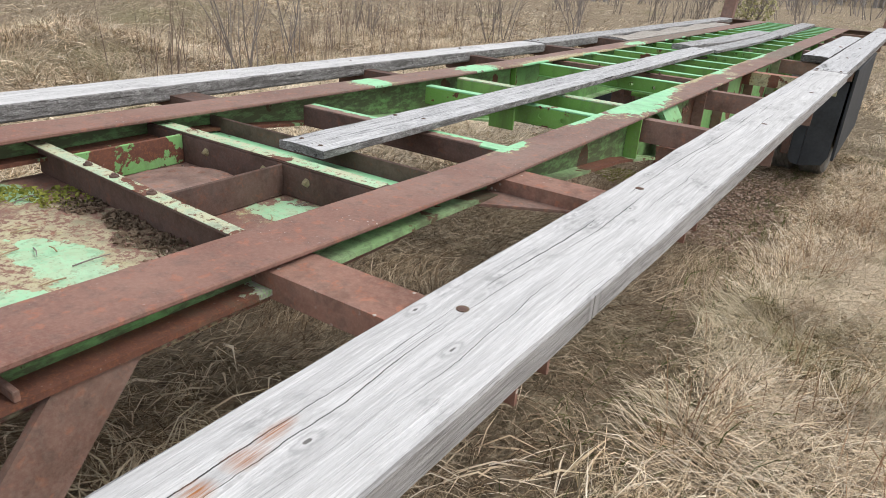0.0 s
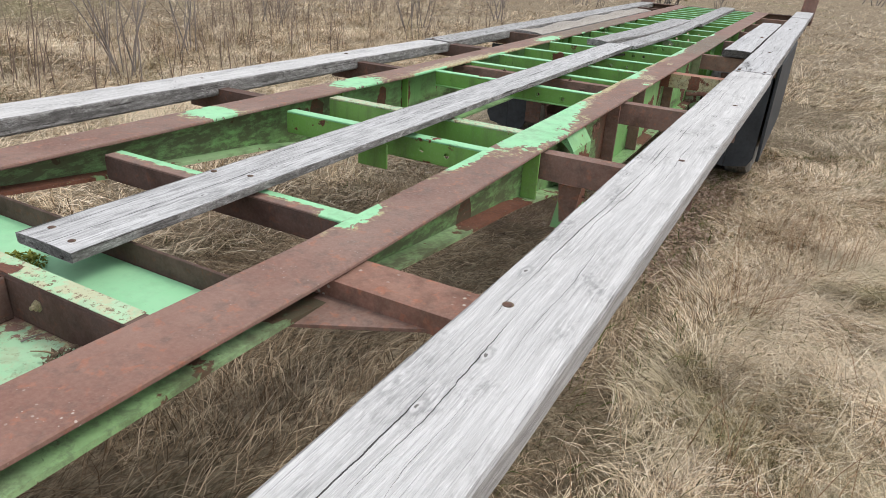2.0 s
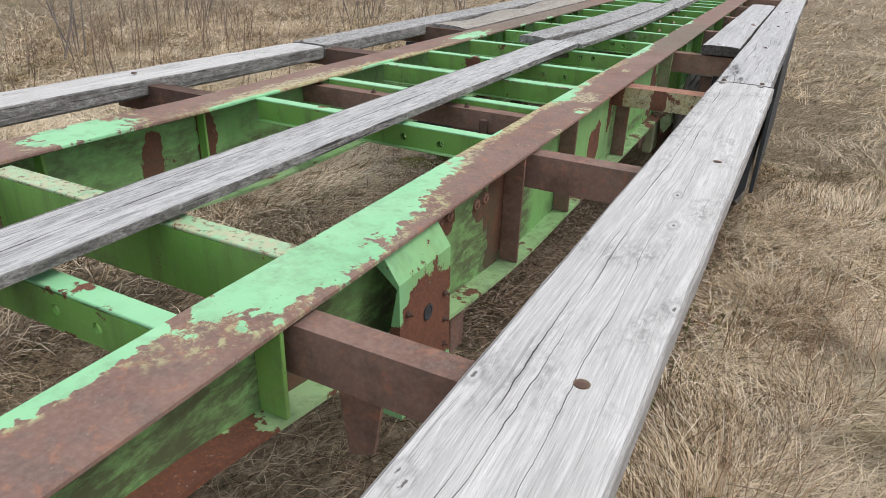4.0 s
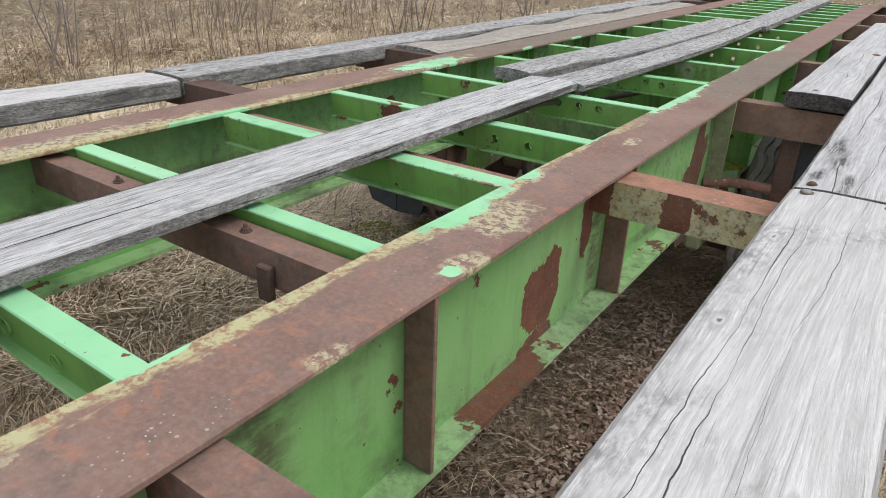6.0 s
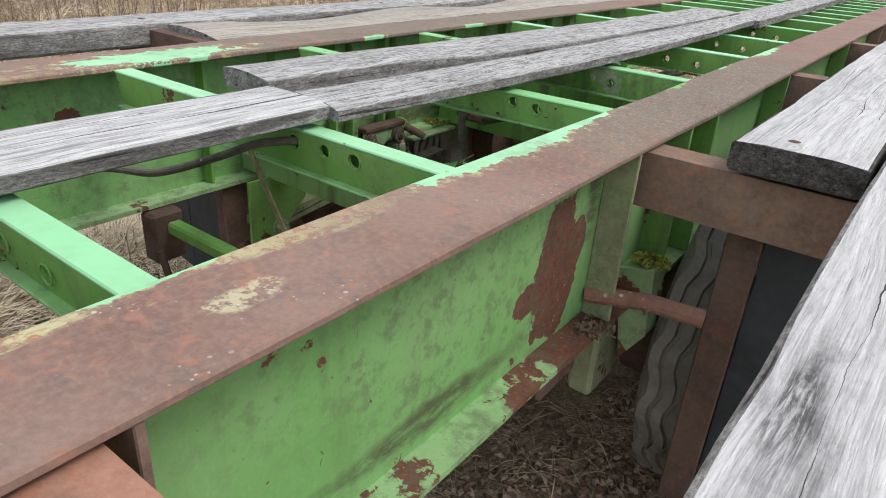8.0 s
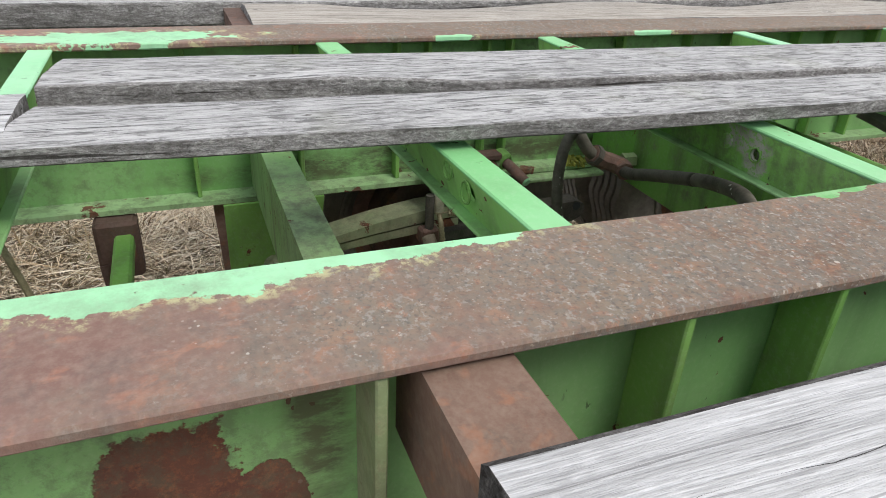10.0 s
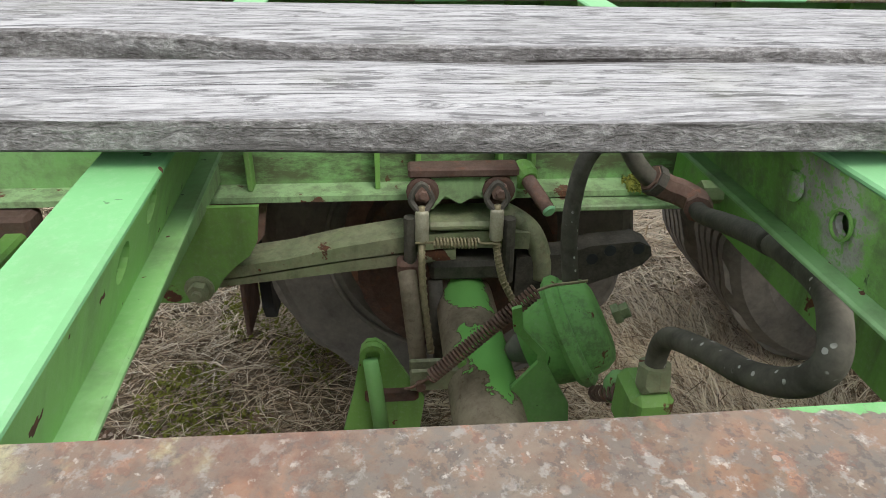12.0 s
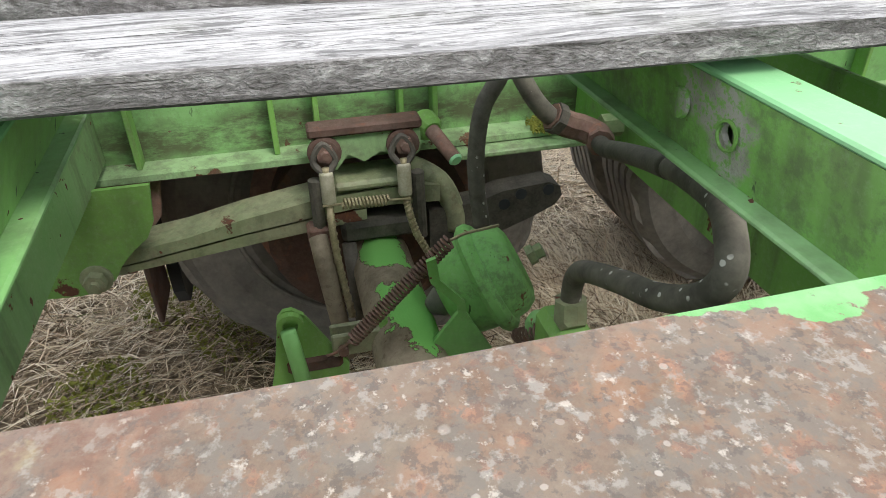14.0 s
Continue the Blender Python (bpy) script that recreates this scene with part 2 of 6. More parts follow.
def make_wood(name, light, dark, cracks, stains=(), moss=0.0, rough_patch=0.35, contrast=1.0, short=0.0, rot=(), cut=1.0):
    """Silvered wood with grain along y that flows round knots, with splits and stains."""
    k = Mat(name, 0.9, 0.0, 0.12)
    k.shifted()
    # knots: the nearest one pushes the grain aside
    mp = k.t.nodes.new("ShaderNodeMapping")
    mp.inputs["Scale"].default_value = (5.5, 2.3, 0.0)
    k.put(mp.inputs["Vector"], k.at)
    vo = k.t.nodes.new("ShaderNodeTexVoronoi")
    vo.voronoi_dimensions = "2D"
    vo.inputs["Scale"].default_value = 1.0
    k.put(vo.inputs["Vector"], mp.outputs["Vector"])
    off = k.t.nodes.new("ShaderNodeVectorMath")
    off.operation = "SUBTRACT"
    k.put(off.inputs[0], mp.outputs["Vector"])
    k.put(off.inputs[1], vo.outputs["Position"])
    sx = k.t.nodes.new("ShaderNodeSeparateXYZ")
    k.put(sx.inputs[0], off.outputs[0])
    dist = vo.outputs["Distance"]
    near = k.math("EXPONENT", k.math("MULTIPLY", k.math("MULTIPLY", dist, dist), -30.0))
    wander = k.math("MULTIPLY_ADD", k.noise(1, 3, 0.5, (2.2, 1.2, 0.0)), 0.034, -0.017)
    push = k.math("ADD", k.math("MULTIPLY", k.math("MULTIPLY", sx.outputs[0], near), -0.055), wander)
    cb = k.t.nodes.new("ShaderNodeCombineXYZ")
    k.put(cb.inputs[0], push)
    add = k.t.nodes.new("ShaderNodeVectorMath")
    add.operation = "ADD"
    k.put(add.inputs[0], k.at)
    k.put(add.inputs[1], cb.outputs[0])
    flow = add.outputs[0]
    band = k.noise(1, 3, 0.6, (30, 0.9 * cut, 30), 0.0, flow)
    grain = k.noise(1, 4, 0.6, (190, 4.5 * cut, 190), 0.0, flow)
    fine = k.noise(1, 4, 0.65, (480, 13 * cut, 480), 0.0, flow)
    fibre = k.noise(1, 3, 0.7, (700, 45 * cut, 700), 0.0, flow)
    hair = k.noise(1, 2, 0.5, (260, 2.6 * cut, 260), 0.0, flow)
    blotch = k.noise(3.0, 5, 0.65, (2.2, 0.9, 1), 0.6)
    speck = k.noise(60, 4, 0.7, (1.6, 0.6, 1.6), 0.3)
    c = k.ramp(band, [(0.32, tuple(v * 0.88 for v in light)), (0.66, tuple(min(0.9, v * 1.10) for v in light))])
    c = k.mix(k.math("MULTIPLY", k.step(grain, 0.50, 0.60), 0.52 * contrast), c, dark)
    c = k.mix(k.math("MULTIPLY", k.step(grain, 0.45, 0.36), 0.4), c, tuple(min(0.9, v * 1.3) for v in light))
    c = k.mix(k.math("MULTIPLY", k.step(fine, 0.53, 0.61), 0.5 * contrast), c, dark)
    c = k.mix(k.math("MULTIPLY", k.step(fine, 0.43, 0.36), 0.45), c, tuple(min(0.92, v * 1.38) for v in light))
    c = k.mix(k.math("MULTIPLY", k.step(fibre, 0.56, 0.66), 0.45 * contrast), c, tuple(v * 0.7 for v in dark))
    c = k.mix(k.math("MULTIPLY", k.step(hair, 0.665, 0.685), 0.75 * min(1.0, contrast * 0.8)), c, tuple(v * 0.3 for v in dark))
    if short:
        tear = k.noise(1, 5, 0.75, (95, 10 * cut, 95), 0.5, flow)
        c = k.mix(k.math("MULTIPLY", k.step(tear, 0.52, 0.60), short), c, tuple(v * 0.55 for v in dark))
        c = k.mix(k.math("MULTIPLY", k.step(tear, 0.44, 0.36), short * 0.7), c, tuple(min(0.8, v * 1.25) for v in light))
    c = k.mix(k.math("MULTIPLY", k.math("MULTIPLY", k.step(blotch, 0.50, 0.68), k.step(speck, 0.42, 0.60)), rough_patch), c, tuple(v * 0.38 for v in light))
    ring = k.math("MULTIPLY_ADD", k.noise(1, 3, 0.6, (90, 60, 0)), 0.07, dist)
    c = k.mix(k.math("MULTIPLY", k.step(ring, 0.115, 0.09), 0.55), c, tuple(v * 0.55 for v in light))
    c = k.mix(k.math("MULTIPLY", k.step(ring, 0.085, 0.065), 0.6), c, tuple(min(0.9, v * 1.1) for v in light))
    c = k.mix(k.math("MULTIPLY", k.step(ring, 0.052, 0.045), 0.8), c, (0.07, 0.062, 0.055))
    # drying splits that wander along the board
    sep = k.t.nodes.new("ShaderNodeSeparateXYZ")
    k.put(sep.inputs[0], k.tc.outputs["Object"])
    jag = k.noise(22, 3, 0.6, (0.5, 1, 0.01))
    hgt = k.math("MULTIPLY_ADD", grain, 0.9, k.math("MULTIPLY_ADD", fibre, 0.5, fine))
    for n, (x, w, amp) in enumerate(cracks):
        slow = k.noise(0.9 + 0.23 * n, 3, 0.5, (0.05, 1, 0.01))
        d = k.math("MULTIPLY_ADD", slow, amp, k.math("SUBTRACT", sep.outputs[0], x + amp * 0.5))
        d = k.math("ADD", d, k.math("MULTIPLY", push, 0.8))
        d = k.math("ABSOLUTE", k.math("MULTIPLY_ADD", jag, 0.008, k.math("SUBTRACT", d, 0.004)))
        gap = k.noise(1.3 + w * 300, 3, 0.6, (0.02, 1, 0.01))
        width = k.math("MULTIPLY", k.step(gap, 0.42, 0.62), w)
        line = k.math("LESS_THAN", d, width)
        c = k.mix(k.math("MULTIPLY", line, 0.92), c, (0.028, 0.026, 0.024))
        hgt = k.math("MULTIPLY_ADD", line, -2.5, hgt)
    if rot:
        rt = k.math("MULTIPLY", k.step(k.patches(rot, 0.5, 16), -0.2, 0.5), k.step(k.noise(1, 5, 0.75, (110, 12, 110), 0.6, flow), 0.40, 0.56))
        c = k.mix(k.math("MULTIPLY", rt, 0.85), c, (0.055, 0.052, 0.05))
        hgt = k.math("MULTIPLY_ADD", rt, -1.2, hgt)
    if moss:
        mm = k.math("MULTIPLY", k.step(k.noise(7, 5), 0.58, 0.7), moss)
        c = k.mix(mm, c, (0.16, 0.17, 0.07))
    if stains:
        s = k.math("MULTIPLY", k.step(k.patches(stains, 0.3, 14), -0.2, 0.7), k.step(fine, 0.3, 0.62))
        c = k.mix(k.math("MULTIPLY", s, 0.95), c, (0.36, 0.13, 0.03))
    k.bump(hgt, 0.6, 0.006)
    return k.done(c)


def make_rough_edge(name, dark, light):
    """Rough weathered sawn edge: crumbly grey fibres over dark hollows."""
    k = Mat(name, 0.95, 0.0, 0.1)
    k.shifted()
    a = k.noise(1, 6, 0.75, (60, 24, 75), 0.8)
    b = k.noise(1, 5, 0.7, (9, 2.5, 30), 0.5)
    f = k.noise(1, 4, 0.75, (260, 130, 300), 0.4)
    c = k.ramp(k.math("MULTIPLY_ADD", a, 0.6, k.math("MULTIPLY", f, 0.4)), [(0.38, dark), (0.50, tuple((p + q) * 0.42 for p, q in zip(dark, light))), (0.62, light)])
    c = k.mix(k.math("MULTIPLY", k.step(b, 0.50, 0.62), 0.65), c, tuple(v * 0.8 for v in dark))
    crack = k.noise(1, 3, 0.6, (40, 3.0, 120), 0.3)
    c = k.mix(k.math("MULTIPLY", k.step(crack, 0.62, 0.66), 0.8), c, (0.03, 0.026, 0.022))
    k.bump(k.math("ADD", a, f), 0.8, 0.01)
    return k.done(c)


def make_plain(name, a, b, scale=8, rough=0.8, metal=0.0, bump=0.2, spec=0.3, shift=True):
    k = Mat(name, rough, metal, spec)
    if shift:
        k.shifted()
    f = k.math("MULTIPLY_ADD", k.noise(scale, 5, 0.65), 0.65, k.math("MULTIPLY", k.noise(scale * 7, 4, 0.7), 0.35))
    k.bump(f, bump, 0.006)
    return k.done(k.ramp(f, [(0.35, a), (0.65, b)]))


def make_island(name, stops, rough=0.9, patch=None, pale_spots=()):
    """Colour by piece, with broad patches of a second tone."""
    k = Mat(name, rough, 0.0, 0.15)
    g = k.t.nodes.new("ShaderNodeNewGeometry")
    c = k.ramp(g.outputs["Random Per Island"], stops)
    for col, scale, lo, hi, amount in patch or ():
        c = k.mix(k.math("MULTIPLY", k.step(k.noise(scale, 5, 0.6), lo, hi), amount), c, col)
    if pale_spots:
        c = k.mix(k.math("MULTIPLY", k.step(k.patches(pale_spots, 0.5, 2), 0.0, 0.6), 0.55), c, (0.85, 0.74, 0.56))
    return k.done(c)


GREEN, GREEN_WORN = (0.17, 0.385, 0.12), (0.23, 0.43, 0.17)
# Mint of the upward faces holds both fading and the skylight on them.
MINT, MINT_WORN = (0.24, 0.56, 0.29), (0.32, 0.62, 0.36)
# where paint is left on the rails' rusty top flanges
GREEN_TOP = [
    (0.47, 2.06, 1.12, 0.05, 0.10, 0.1), (0.48, 2.72, 1.12, 0.03, 0.18, 0.1), (0.53, 3.14, 1.12, 0.10, 0.24, 0.1), (0.51, 3.42, 1.12, 0.085, 0.24, 0.1), (0.49, 3.68, 1.12, 0.055, 0.2, 0.1),
    (0.474, 4.19, 1.12, 0.012, 0.06, 0.1), (0.485, 4.84, 1.12, 0.04, 0.14, 0.1), (0.487, 4.97, 1.12, 0.025, 0.06, 0.1), (0.487, 5.12, 1.12, 0.018, 0.03, 0.1), (0.62, 4.62, 1.12, 0.018, 0.022, 0.1), (0.47, 5.1, 1.12, 0.014, 0.10, 0.1), (0.47, 5.5, 1.12, 0.012, 0.08, 0.1),
    (0.478, 6.17, 1.12, 0.036, 0.26, 0.1), (0.474, 6.35, 1.12, 0.025, 0.2, 0.1), (0.468, 7.35, 1.12, 0.014, 0.06, 0.1), (0.47, 7.8, 1.12, 0.03, 0.15, 0.1),
    (-0.56, 2.55, 1.12, 0.10, 0.09, 0.1), (-0.55, 3.5, 1.12, 0.10, 0.16, 0.1), (-0.475, 4.1, 1.12, 0.014, 0.18, 0.1), (-0.475, 5.0, 1.12, 0.010, 0.15, 0.1),
    (-0.53, 6.12, 1.12, 0.06, 0.22, 0.1), (-0.47, 6.85, 1.12, 0.012, 0.05, 0.1), (-0.47, 7.4, 1.12, 0.012, 0.06, 0.1)]
RUST_WEB = [
    (0.575, 5.09, 0.89, 0.2, 0.05, 0.09), (0.575, 5.04, 0.87, 0.2, 0.08, 0.085), (0.575, 5.05, 0.755, 0.2, 0.08, 0.04), (0.575, 6.19, 0.965, 0.2, 0.06, 0.08), (0.575, 6.26, 0.94, 0.2, 0.03, 0.05), (0.575, 6.09, 0.88, 0.2, 0.05, 0.035), (0.575, 6.19, 0.86, 0.2, 0.085, 0.10),
    (0.575, 3.99, 0.95, 0.2, 0.08, 0.24), (0.575, 4.15, 0.97, 0.2, 0.05, 0.12), (0.575, 3.68, 1.03, 0.2, 0.045, 0.04), (0.575, 3.88, 1.01, 0.2, 0.05, 0.05), (0.575, 5.265, 1.02, 0.2, 0.035, 0.13),
    (0.575, 2.5, 0.99, 0.2, 0.05, 0.06), (0.575, 3.05, 0.95, 0.2, 0.05, 0.09), 
    (-0.575, 3.74, 0.95, 0.2, 0.05, 0.12), (-0.575, 3.98, 1.0, 0.2, 0.05, 0.14), (-0.575, 3.2, 1.0, 0.2, 0.05, 0.09), (-0.575, 0.8, 1.0, 0.2, 0.5, 0.06),
    (-0.575, 5.9, 0.95, 0.2, 0.06, 0.07)]
RUST_BOTTOM = [(0.6, 6.3, 0.75, 0.2, 0.2, 0.1), (0.6, 4.85, 0.75, 0.2, 0.15, 0.1), (0.6, 0.45, 1.08, 0.2, 0.45, 0.1), (0.6, 1.75, 1.06, 0.2, 0.15, 0.1), (0.6, 2.7, 0.95, 0.2, 0.25, 0.2),
               (-0.6, 1.4, 1.05, 0.2, 0.9, 0.1)]
CREAM_TOP = [(0.56, 4.86, 1.12, 0.06, 0.12, 0.1), (0.49, 5.1, 1.12, 0.03, 0.08, 0.1), (0.62, 4.66, 1.12, 0.035, 0.06, 0.1), (0.633, 4.341, 1.12, 0.02, 0.04, 0.1), (0.5, 3.8, 1.12, 0.04, 0.2, 0.1), (0.56, 5.55, 1.12, 0.02, 0.06, 0.1), (-0.52, 4.4, 1.12, 0.04, 0.5, 0.1)]
GREY_TOP = [(0.56, 7.0, 1.12, 0.2, 0.9, 0.3), (-0.56, 7.5, 1.12, 0.2, 1.5, 0.3)]
# Dirt on the webs, also darkening the neck for shade under the flange.
DIRT_SHADE_WEB = [(0.575, 1.4, 1.0, 0.2, 2.6, 0.5), (-0.575, 1.8, 1.0, 0.2, 2.2, 0.5), (0.575, 3.85, 0.9, 0.2, 0.2, 0.2), (0.575, 3.9, 0.78, 0.2, 0.35, 0.05), (0.575, 5.33, 0.93, 0.2, 0.05, 0.2), (0.575, 4.22, 0.88, 0.2, 0.09, 0.2), (0.575, 6.31, 1.02, 0.2, 0.03, 0.08), (0.575, 5.8, 0.80, 0.2, 0.25, 0.03), (-0.575, 4.6, 0.9, 0.2, 0.9, 0.06), (-0.575, 6.9, 0.79, 0.2, 0.8, 0.04)]
TONGUE = [(0.472, 6.95, 1.12, 0.010, 0.075, 0.1), (0.484, 6.94, 1.12, 0.010, 0.018, 0.1), (0.480, 6.985, 1.12, 0.007, 0.02, 0.1)]
m_top = make_paint("rusted_rail_top", MINT, MINT_WORN, green_spots=GREEN_TOP, rusty=1.0, cream_spots=CREAM_TOP, red_spots=[(0, 0.3, 1.12, 2, 2.0, 1)], grey_spots=GREY_TOP, green_small=TONGUE, fringe=(0.472, 3.7, 5.9, 0.075))
# The low strip at z 0.765 paints dirt and crease shade above the flange.
m_web = make_paint("green_rail_web", GREEN, GREEN_WORN, rust_spots=RUST_WEB, rusty=0.05, dirt=0.3, dirt_shade_spots=DIRT_SHADE_WEB, grunge_shade=[(0.575, 4.9, 0.765, 0.2, 0.9, 0.035), (0.575, 5.95, 0.95, 0.2, 0.5, 0.3), (0.575, 6.15, 1.0, 0.2, 0.2, 0.12), (-0.575, 5.5, 0.95, 0.2, 1.0, 0.3), (-0.575, 7.2, 0.9, 0.2, 1.0, 0.3)])
# Paler than the web: light on the upturned ledge is put into the colour.
m_bot = make_paint("green_rail_bottom", (0.24, 0.43, 0.18), (0.32, 0.48, 0.25), rust_spots=RUST_BOTTOM, rusty=0.30, dirt=0.6, grunge_shade=[(0.6, 5.2, 0.75, 0.2, 1.6, 0.1), (0.6, 1.6, 1.05, 0.2, 1.0, 0.2), (0.6, 1.2, 1.05, 0.2, 0.8, 0.2), (-0.6, 6.5, 0.75, 0.2, 2.0, 0.1)], scuffs=[(0.6, 0.85, 1.08, 0.2, 0.07, 0.1)], dirt_shade_spots=[(0.63, 1.9, 1.03, 0.05, 0.6, 0.2)])
m_mint = make_paint("faded_green_paint", MINT, MINT_WORN, rusty=0.10, dirt=0.15, chips=0.4)
m_mint_b = make_paint("greener_faded_paint", (0.18, 0.46, 0.18), (0.25, 0.53, 0.26), rusty=0.10, dirt=0.15, chips=0.4)
m_mintrust = make_paint("flaking_green_paint", (0.30, 0.53, 0.30), (0.40, 0.55, 0.36), rusty=0.25, dirt=0.3, flakes=0.9)
m_lip = make_paint("half_painted_lip", MINT, MINT_WORN, green_spots=[(0.0, 2.078, 1.113, 0.9, 0.022, 0.1), (0.42, 2.05, 1.113, 0.05, 0.05, 0.1)], rusty=1.0)
m_lip_b = make_paint("part_painted_lip", MINT, MINT_WORN, green_spots=[(-0.25, 5.064, 1.113, 0.5, 0.040, 0.1), (0.2, 5.066, 1.113, 0.4, 0.040, 0.1)], rusty=1.0)
m_green = make_paint("green_paint", (0.150, 0.35, 0.068), (0.205, 0.40, 0.10), rusty=0.12, dirt=0.5)
m_cross = make_paint("worn_green_paint", (0.24, 0.50, 0.13), (0.30, 0.55, 0.18), rusty=0.12, chips=1.2,  dirt=0.5, scuffs=[(0.285, 7.13, 1.072, 0.04, 0.1, 0.03)])
m_cross_b = make_paint("dirty_green_paint", (0.165, 0.40, 0.075), (0.215, 0.44, 0.11), rusty=0.05, dirt=0.8, scuffs=[(0.235, 7.07, 1.085, 0.035, 0.1, 0.02), (0.245, 7.07, 1.055, 0.02, 0.1, 0.02)], grunge_shade=[(0.2, 7.13, 1.07, 0.5, 0.2, 0.1)])
m_foot = make_paint("pale_foot_paint", (0.20, 0.45, 0.14), (0.30, 0.52, 0.24), rusty=0.18, dirt=0.6, chips=1.0)
k = Mat("dusty_axle", 0.85, 0.0, 0.25)
axle_n, axle_f = k.noise(14, 6, 0.7), k.noise(90, 5, 0.75)
axle_c = k.ramp(axle_n, [(0.32, (0.17, 0.135, 0.095)), (0.68, (0.36, 0.31, 0.225))])
axle_c = k.mix(k.math("MULTIPLY", k.step(axle_f, 0.55, 0.68), 0.5), axle_c, (0.10, 0.07, 0.045))
axle_p = k.patches([(-0.42, 6.90, 0.61, 0.07, 0.05, 0.04), (-0.22, 6.92, 0.57, 0.09, 0.06, 0.1), (0.1, 6.87, 0.6, 0.1, 0.06, 0.1), (0.35, 7.9, 0.6, 0.1, 0.06, 0.1), (-0.25, 7.9, 0.6, 0.12, 0.06, 0.1)], 0.5, 20)
axle_c = k.mix(k.step(axle_p, -0.06, 0.0), axle_c, (0.10, 0.065, 0.04))
axle_c = k.mix(k.step(axle_p, 0.0, 0.04), axle_c, (0.19, 0.50, 0.12))
k.bump(k.math("ADD", axle_f, k.step(axle_p, 0.0, 0.04)), 0.4, 0.004)
m_axle = k.done(axle_c)
m_grime = make_paint("grimy_green_paint", (0.21, 0.30, 0.13), (0.27, 0.28, 0.18), rusty=0.15, dirt=0.8, flakes=0.2)
m_rust = make_rust("red_brown_rust")
m_rust_pink = make_rust("dusty_rust", 1.12, 0.9, (1.0, 0.86, 0.8))
m_rust_dark = make_rust("dark_rust", 0.55)
m_rust_grey = make_rust("grey_brown_rust", 0.95, 0.0, (0.92, 0.95, 0.88))
m_rust_post = make_rust("red_oxide_post", 1.1)
m_cream = make_paint("flaked_cream_paint", (0.46, 0.41, 0.26), (0.38, 0.30, 0.15), flakes=0.7, rust_spots=[(0.78, 5.3, 1.05, 0.035, 0.2, 0.2), (0.60, 5.3, 1.04, 0.03, 0.2, 0.2)], rusty=0.16, dirt=0.4, chips=1.6, grunge_shade=[(0.92, 5.3, 1.04, 0.3, 0.3, 0.3)])
m_rust_orange = make_rust("tan_rust", 1.45, 0.3, (1.0, 0.82, 0.70))
m_zinc = make_plain("dull_zinc", (0.20, 0.20, 0.20), (0.36, 0.36, 0.36), 60, 0.55, 0.3)
m_oily = make_plain("oily_steel", (0.05, 0.047, 0.04), (0.13, 0.12, 0.10), 25, 0.7)
m_wood = make_wood("silvered_plank", (0.575, 0.565, 0.555), (0.36, 0.353, 0.345), [(-0.035, 0.0013, 0.05), (-0.01, 0.0010, 0.07), (0.04, 0.0006, 0.09)], contrast=0.6, rough_patch=0.85,
                   stains=[(-0.022, -2.0, 0.0, 0.018, 0.03, 0.1), (-0.018, -2.07, 0.0, 0.018, 0.025, 0.1), (-0.03, -1.95, 0.0, 0.012, 0.04, 0.1)])
m_wood_b = make_wood("silvered_plank_split", (0.53, 0.525, 0.525), (0.28, 0.275, 0.27), [(-0.045, 0.0012, 0.08), (0.02, 0.0010, 0.10), (0.06, 0.0007, 0.05)], contrast=0.8, rough_patch=0.5, rot=[(-0.076, -2.27, 0, 0.018, 0.12, 0.1), (-0.05, -2.40, 0, 0.015, 0.09, 0.1), (-0.079, -2.53, 0, 0.014, 0.05, 0.1), (-0.02, -2.57, 0, 0.012, 0.08, 0.1)])
m_wood_mid = make_wood("grey_board", (0.45, 0.445, 0.44), (0.17, 0.167, 0.163), [(0.0, 0.0014, 0.05), (0.04, 0.0012, 0.09), (-0.05, 0.0009, 0.06)], moss=0.15, short=0.75, rough_patch=0.9, cut=1.7)
m_wood_loose = make_wood("pale_grey_board", (0.55, 0.547, 0.545), (0.23, 0.227, 0.225), [(0.012, 0.0030, 0.012), (-0.05, 0.0012, 0.06)], short=0.45, rough_patch=0.6, contrast=0.85)
m_wood_brown = make_wood("brown_grey_board", (0.40, 0.37, 0.33), (0.20, 0.17, 0.14), [(0.02, 0.0016, 0.09)])
m_edge = make_rough_edge("weathered_plank_edge", (0.12, 0.112, 0.105), (0.52, 0.505, 0.49))
m_rot_end = make_rough_edge("dark_rotten_end", (0.035, 0.03, 0.028), (0.20, 0.19, 0.18))
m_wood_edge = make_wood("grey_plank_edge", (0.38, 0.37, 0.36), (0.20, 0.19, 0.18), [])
m_black = make_plain("tarred_board", (0.022, 0.025, 0.028), (0.05, 0.055, 0.062), 5, 0.6, 0, 0.3)
m_rubber = make_plain("worn_rubber", (0.12, 0.112, 0.10), (0.24, 0.225, 0.195), 9, 0.85)
k = Mat("grey_rubber_hose", 0.8, 0.0, 0.25)
hose_n = k.noise(24, 5, 0.7)
hose_c = k.ramp(hose_n, [(0.35, (0.085, 0.08, 0.066)), (0.65, (0.17, 0.16, 0.13))])
hose_s = k.math("MULTIPLY", k.step(k.math("MULTIPLY_ADD", k.noise(160, 3), 0.2, k.voronoi(70)), 0.30, 0.26), k.step(k.noise(11, 4, 0.7), 0.53, 0.58))
k.bump(hose_n, 0.3, 0.003)
m_hose = k.done(k.mix(hose_s, hose_c, (0.60, 0.60, 0.55)))
m_ferrule = make_plain("pale_crimped_metal", (0.36, 0.34, 0.25), (0.58, 0.56, 0.44), 40, 0.5, 0.2)
m_cable = make_plain("dull_steel_cable", (0.20, 0.17, 0.10), (0.42, 0.37, 0.23), 60, 0.5, 0.3)
